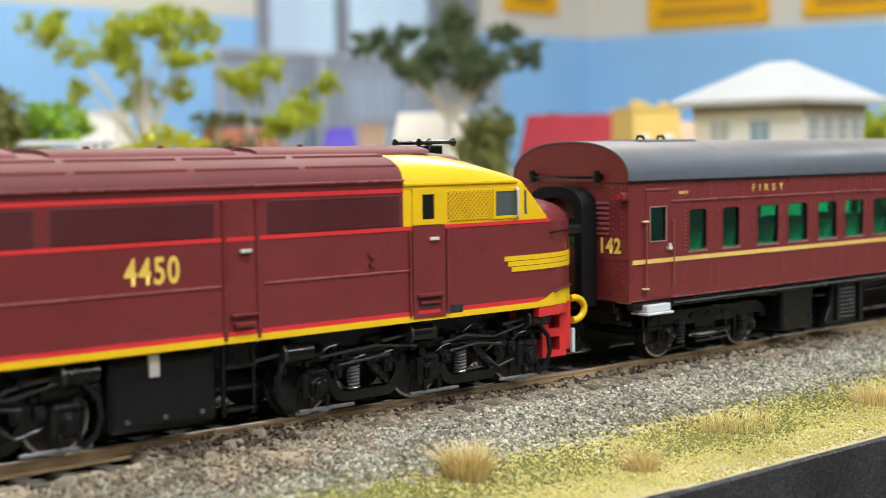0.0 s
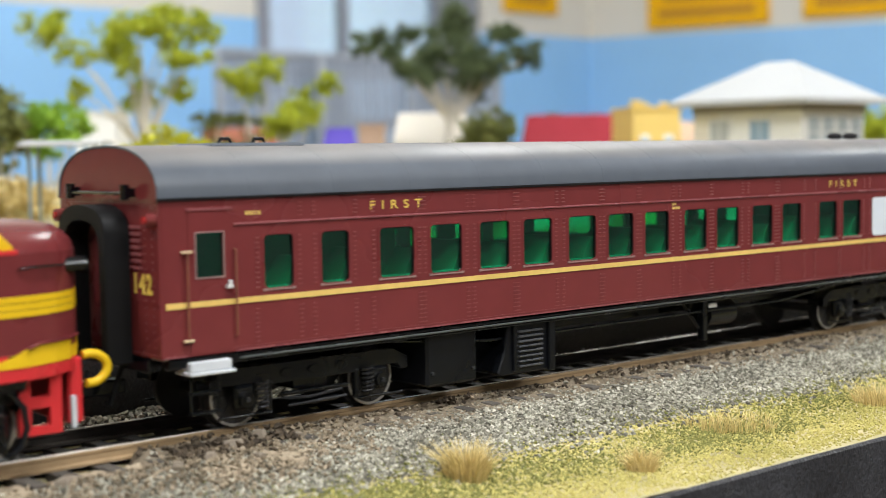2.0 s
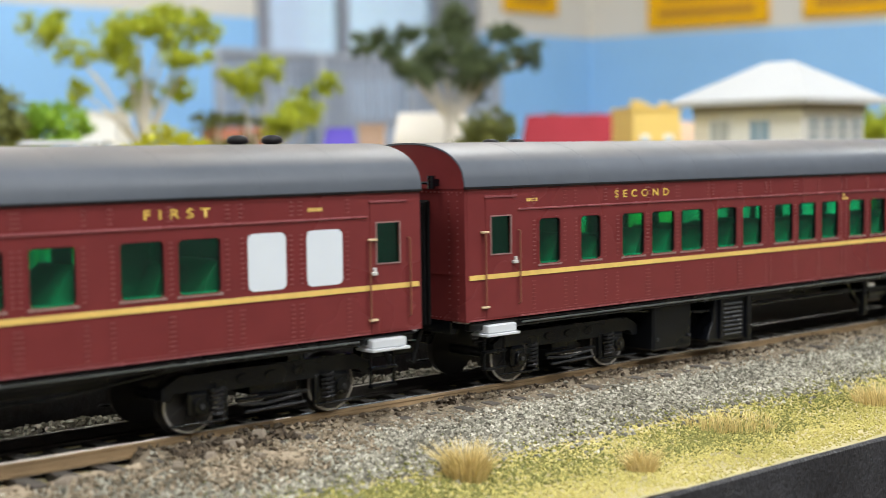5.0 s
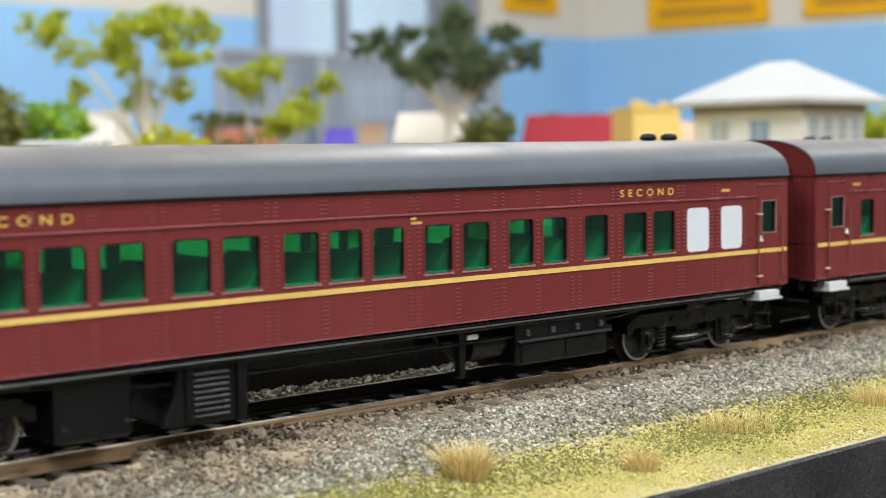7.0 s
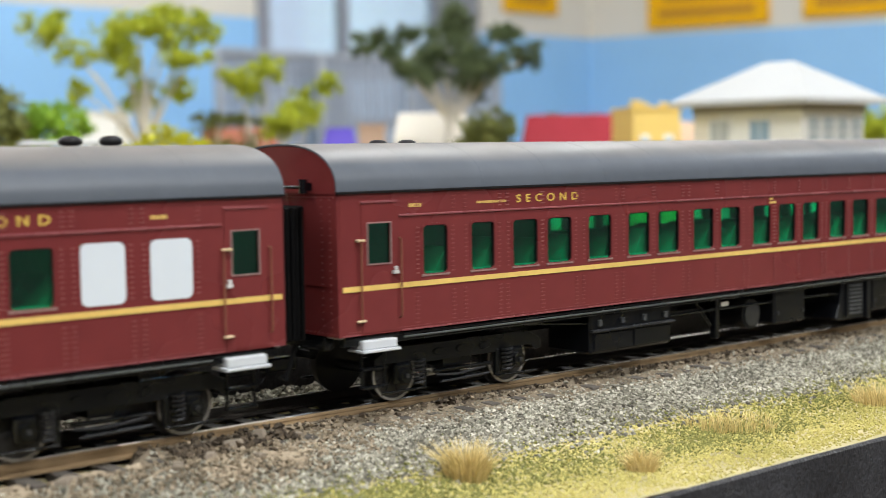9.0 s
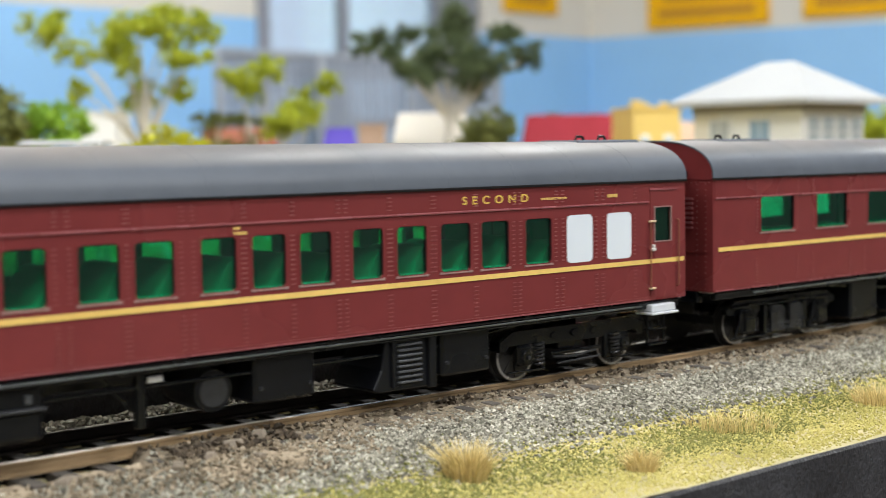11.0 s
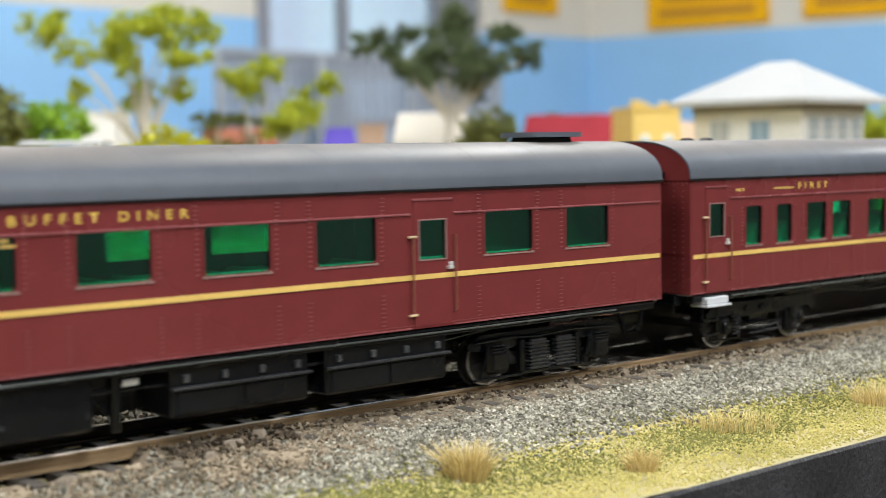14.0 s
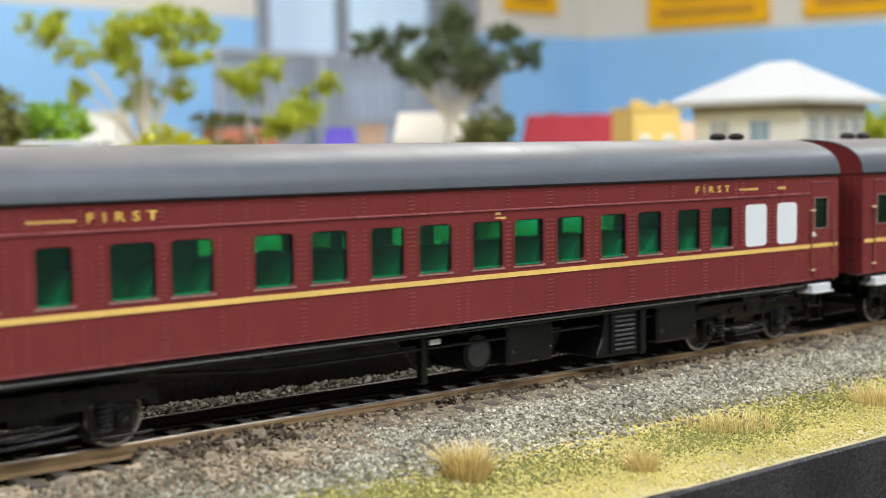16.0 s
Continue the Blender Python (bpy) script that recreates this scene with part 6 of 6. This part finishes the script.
def bush(label, away, crowns, material, per=900, leaf=0.0017):
    k = away * PX
    foot = spot(crowns[0][0], 280, away)
    foot.z = ground_height(foot.x, foot.y)
    ob = thing("bush", label, "bush", "model bushes", at=foot)
    cs = []
    for x, y, w, h in crowns:
        q = spot(x, y, away + random.uniform(-.01, .01))
        cs.append((q, (w * k, h * k)))
        low = Vector((q.x, q.y, (q.z + foot.z) / 2))
        cs.append((low, (w * k, max(h * k, (q.z - foot.z) * .5))))
        side = Vector((math.cos(YAW), -math.sin(YAW), 0)) * w * k
        for e in (-.75, .75):
            cs.append((q + side * e - Vector((0, 0, h * k * .25)), (w * k * .6, h * k * .65)))
        part("stem", Geo().tube([tuple((Vector((q.x, q.y, foot.z)) - foot) * 1000), tuple((q - foot) * 1000)], 1.0), BARK, ob)
    clumps(cs, material, per, ob, leaf, "crown")


tree("open light-green gum tree with a pale leaning trunk", 262, 0.80, [(85, 50, 38, 26), (135, 98, 28, 18), (140, 160, 14, 26), (205, 80, 34, 42), (245, 45, 40, 22), (295, 45, 38, 28), (355, 50, 32, 26),
     (225, 115, 24, 16), (335, 105, 40, 18), (245, 175, 26, 36), (312, 155, 20, 26), (300, 80, 20, 12), (130, 185, 10, 12)], LEAF_LIGHT, 0.0042, fork=.5)
tree("small light-green gum tree with drooping branches", 470, 0.85, [(420, 140, 26, 24), (475, 125, 28, 22), (450, 165, 24, 12), (582, 155, 17, 24), (540, 165, 22, 8), (520, 205, 40, 28), (495, 225, 26, 18)], LEAF_LIGHT, 0.0030, fork=.3)
tree("dark green gum tree with a thick white trunk", 800, 0.90, [(662, 80, 34, 24), (715, 65, 26, 22), (720, 125, 24, 22), (765, 95, 30, 40), (795, 45, 42, 34), (830, 110, 44, 44), (885, 65, 34, 18), (935, 100, 28, 24), (880, 115, 26, 24),
     (760, 140, 24, 18), (835, 160, 24, 20), (690, 100, 24, 12)], LEAF_DARK, 0.0056, per=900, fork=.62, swell=1.22)
tree("olive green bushy tree with a short trunk", -10, 0.62, [(16, 215, 34, 34), (-30, 190, 40, 40), (30, 250, 20, 26), (-10, 250, 34, 30), (4, 290, 22, 16), (-50, 240, 40, 40)], LEAF_OLIVE, 0.0026, per=800)
tree("bright green spreading tree with a thin trunk", 84, 0.66, [(60, 205, 34, 20), (100, 202, 34, 20), (138, 218, 26, 22), (90, 232, 40, 20), (50, 235, 26, 18), (128, 240, 26, 14), (76, 268, 26, 14)], LEAF_BRIGHT, 0.0018, per=800)
tree("young yellow-green tree with thin pale stems", 285, 0.58, [(228, 266, 24, 9), (262, 252, 24, 11), (290, 236, 26, 12), (318, 246, 26, 12), (350, 256, 24, 10), (300, 268, 24, 10)], LEAF_YELLOW, 0.0016, per=800, fork=.5)
bush("dark olive conical shrub", 0.80, [(865, 222, 40, 34), (850, 260, 34, 40)], LEAF_OLIVE)
bush("grey-green low shrub before houses", 0.84, [(385, 208, 40, 9), (436, 214, 34, 9)], LEAF_OLIVE, 600)
bush("low yellow-olive scrub before the stall", 0.70, [(560, 302, 46, 22), (640, 304, 46, 22)], LEAF_OLIVE, 500)
bush("pale straw-coloured scrub beyond the platform", 0.60, [(10, 352, 70, 42), (-70, 340, 60, 44)], STRAW, 700)
bush("small distant green shrub", 1.0, [(980, 209, 20, 10), (1050, 211, 20, 8)], LEAF_OLIVE)
bush("olive shrub beside the signal box", 0.78, [(1540, 225, 32, 30), (1580, 215, 30, 34)], LEAF_LIGHT)

TILE_RED = mat("dark_red_roof", (0.36, 0.042, 0.058), 0.9, spec=0.15, grain=(60, 0.12))
WALL_YELLOW = mat("yellow_render", (0.80, 0.57, 0.17), 0.7, grain=(60, 0.1))
WALL_CREAM = mat("cream_weatherboard", (0.78, 0.73, 0.64), 0.6, grain=(60, 0.08))
WALL_WHITE = mat("white_weatherboard", (0.84, 0.84, 0.83), 0.6, grain=(60, 0.05))
ROOF_WHITE = mat("white_metal_roof", (0.47, 0.48, 0.485), 0.6, grain=(40, 0.04))
ROOF_DARK = mat("grey_gable_roof", (0.17, 0.20, 0.20), 0.6, grain=(60, 0.1))
TERRA = mat("terracotta_roof", (0.40, 0.13, 0.08), 0.7, grain=(60, 0.12))
PURPLE = mat("purple_canvas", (0.11, 0.07, 0.52), 0.7, grain=(60, 0.08))
PEACH = mat("peach_wall", (0.64, 0.44, 0.30), 0.7, grain=(60, 0.08))
BROWN = mat("bench_and_eave_shade_brown", (0.26, 0.225, 0.185), 0.7, grain=(60, 0.1))
PANE = mat("blue_grey_pane", (0.30, 0.42, 0.55), 0.1, grain=(60, 0.1))


def house(name, label, category, px, top, width_px, away, depth, wall, roof, gable=0.35, turned=0.0, hip=False, windows=2):
    """A small building; px: its middle, top: the ridge, in the view plane."""
    foot = spot(px, 275, away)
    z0 = ground_height(foot.x, foot.y)
    ridge = spot(px, top, away).z
    ob = thing(name, label, category, "model town buildings", at=(foot.x, foot.y, z0))
    ob.rotation_euler = (0, 0, -YAW + radians(turned))
    w, d, h = width_px * away * PX * 500, depth * 500, (ridge - z0) * 1000
    e = h * (1 - gable)
    part("wall", Geo().box(-w, w, -d, d, -2, e), wall, ob)
    o = 2.0
    if gable > 0.02:
        inset = w * (.55 if hip is True else hip)
        g = Geo().add([(-w - o, -d - o, e - .5), (w + o, -d - o, e - .5), (w + o, d + o, e - .5), (-w - o, d + o, e - .5), (-w - o + inset, 0, h), (w + o - inset, 0, h)],
                      [(0, 1, 5, 4), (2, 3, 4, 5), (0, 4, 3), (1, 2, 5), (0, 3, 2, 1)])
        part("roof", g, roof, ob)
    else:
        part("roof", Geo().box(-w - 1, w + 1, -d - 1, d + 1, e, e + 2, .3), roof, ob)
    for k in range(windows):
        x = -w + 2 * w * (k + .5) / windows
        wd = part("window", Geo().box(x - 3, x + 3, -d - .8, -d + .2, e * .45, e * .8, .2), WALL_WHITE, ob)
        part("pane", Geo().box(x - 2.3, x + 2.3, -d - 1.1, -d - .8, e * .5, e * .76), PANE, wd)
    return ob


house("house", "cream cottage with a wide dark red roof", "house", 1010, 203, 185, 0.95, 0.06, WALL_CREAM, TILE_RED, .62, 0, .22)
shop = house("shop", "yellow rendered shop with a stepped parapet", "shop", 1142, 197, 84, 0.88, 0.05, WALL_YELLOW, WALL_YELLOW, .0, 8)
shop_top = max(v.co.z for c in shop.children for v in c.data.vertices) * 1000
part("parapet", Geo().box(-16, -9, -26, -20, shop_top, shop_top + 4, .3).box(-9, -5, -26, -20, shop_top, shop_top + 2, .3), WALL_YELLOW, shop)
part("parapet", Geo().box(3, 12, -26, -20, shop_top, shop_top + 2.6, .3), WALL_YELLOW, shop)
house("house", "cream weatherboard house with a pale pitched roof", "house", 765, 200, 110, 1.0, 0.06, WALL_CREAM, WALL_CREAM, .42, -10)
house("house", "terracotta roofed cottage among shrubs", "house", 425, 226, 120, 0.95, 0.05, PEACH, TERRA, .45)
house("tent", "purple canvas market stall", "stall", 602, 226, 80, 0.90, 0.04, PURPLE, PURPLE, .6, 0, True, 0)
house("shop", "small peach shop beside the stall", "shop", 660, 226, 42, 0.95, 0.04, PEACH, PEACH, .0, 0, False, 1)
house("house", "low white house behind shrubs", "house", 185, 204, 70, 1.05, 0.05, WALL_WHITE, WALL_WHITE, .0, 0)
house("house", "pale pink cottage beside the signal box", "house", 1200, 216, 50, 0.92, 0.04, mat("pale_pink_wall", (0.66, 0.48, 0.42), .7, grain=(60, .1)), PEACH, .2)
def canopy():
    """An open platform canopy: a thin roof on four posts."""
    away = 0.50
    foot = spot(118, 275, away)
    z0 = ground_height(foot.x, foot.y)
    h = (spot(118, 249, away).z - z0) * 1000
    ob = thing("platform_canopy", "open platform canopy with a thin pale metal roof", "canopy", at=(foot.x, foot.y, z0))
    ob.rotation_euler = (0, 0, -YAW)
    part("roof", Geo().prism([(-10, h - 2.0), (-10, h - .8), (0, h), (10, h - .8), (10, h - 2.0)], 0, -15, 15), ROOF_WHITE, ob, "pale metal roof")
    for x in (-12, 12):
        for y in (-6, 6):
            part("post", Geo().box(x - .6, x + .6, y - .6, y + .6, 0, h - 1.6, .1), ROOF_DARK, ob)
    part("bench", Geo().box(-6, 6, 2, 5, 4.5, 5.2, .1).box(-5.5, -4.8, 2, 5, 0, 4.5).box(4.8, 5.5, 2, 5, 0, 4.5), BROWN, ob)


canopy()


def signal_box():
    away = 0.62
    foot = spot(1378, 275, away + .03)
    z0 = ground_height(foot.x, foot.y)
    ob = thing("signal_box", "white two-storey signal box with a pale hipped roof", "signal box", at=(foot.x, foot.y, z0))
    ob.rotation_euler = (0, 0, -YAW + radians(-47))
    eave, ridge = (spot(1378, 184, away).z - z0) * 1000, (spot(1378, 110, away + .03).z - z0) * 1000
    W, D = 29.0, 26.0
    part("wall", Geo().box(-W, W, -D, D, -2, eave - 12), WALL_WHITE, ob, "white lower storey")
    for x0, x1, y0, y1 in ((-W, W, -D, -D + 2), (-W, W, D - 2, D), (-W, -W + 2, -D + 2, D - 2), (W - 2, W, -D + 2, D - 2)):
        part("upper_wall", Geo().box(x0, x1, y0, y1, eave - 12, eave - .4), WALL_WHITE, ob, "white upper storey")
    o = 9.0
    g = Geo().add([(-W - o, -D - o, eave), (W + o, -D - o, eave), (W + o, D + o, eave), (-W - o, D + o, eave),
                   (-W - o, -D - o, eave + 2.2), (W + o, -D - o, eave + 2.2), (W + o, D + o, eave + 2.2), (-W - o, D + o, eave + 2.2), (-8, 0, ridge), (8, 0, ridge)],
                  [(0, 1, 5, 4), (1, 2, 6, 5), (2, 3, 7, 6), (3, 0, 4, 7), (4, 5, 9, 8), (6, 7, 8, 9), (7, 4, 8), (5, 6, 9), (3, 2, 1, 0)])
    part("roof", g, ROOF_WHITE, ob, "pale hipped roof")
    # brown band draws the shadow that the eaves cast on the wall
    part("eave_board", Geo().box(-W - 1, W + 1, -D - 1, D + 1, eave - 3.2, eave - .2), BROWN, ob, "brown band painting the shadow under the eaves")
    for k in range(4):
        y = -D + 3 + k * 12.0
        wd = part("window", Geo().box(W - .1, W + .8, y, y + 10.5, eave - 21, eave - 5, .2), WALL_WHITE, ob, "white sash frame")
        for e in (0, 1):
            for f in (0, 1):
                part("pane", Geo().box(W + .8, W + 1.1, y + 1 + e * 4.6, y + 4.9 + e * 4.6, eave - 20 + f * 7.3, eave - 13.4 + f * 7.3), PANE_PALE, wd)
    for k, x in enumerate((-W + 8, -W + 30)):
        wd = part("window", Geo().box(x, x + 13, -D - .8, -D + .1, eave - 22, eave - 6, .2), WALL_WHITE, ob, "white sash frame")
        for e in (0, 1):
            part("pane", Geo().box(x + 1.4 + e * 5.4, x + 6.2 + e * 5.4, -D - 1.1, -D - .8, eave - 20.5, eave - 7.5), PANE if k else PANE_DULL, wd)
    part("corner_board", Geo().box(-W - .6, -W + 14, -D - .5, -D + .1, 2, eave - 4), WALL_CREAM, ob, "cream corner boarding")


PANE_DULL = mat("dull_pane", (0.50, 0.53, 0.53), 0.2, grain=(60, 0.1))
PANE_PALE = mat("pale_pane", (0.42, 0.47, 0.50), 0.15, grain=(60, 0.1))
signal_box()


# ---- what moves ----
def run_at(t):
    k = min(len(RUN) - 2, max(0, int(t / 0.5)))
    (t0, a), (t1, b) = RUN[k], RUN[k + 1]
    return a + (b - a) * (t - t0) / (t1 - t0)


def motions():
    for ob in [o for o in scene.objects if o.parent is None and o.get("category") in ("locomotive", "railway carriage")]:
        p = ob.location.copy()
        walk(ob, [(t, Matrix.Translation((p.x - s, p.y, p.z))) for t, s in RUN])
    for ob, r in ROLLING:
        p = ob.location.copy()
        rows = []
        for k in range(241):
            t = k / 15
            rows.append((t, Matrix.Translation(p) @ Matrix.Rotation(-run_at(t) / (r * MM), 4, "Y")))
        walk(ob, rows)


motions()
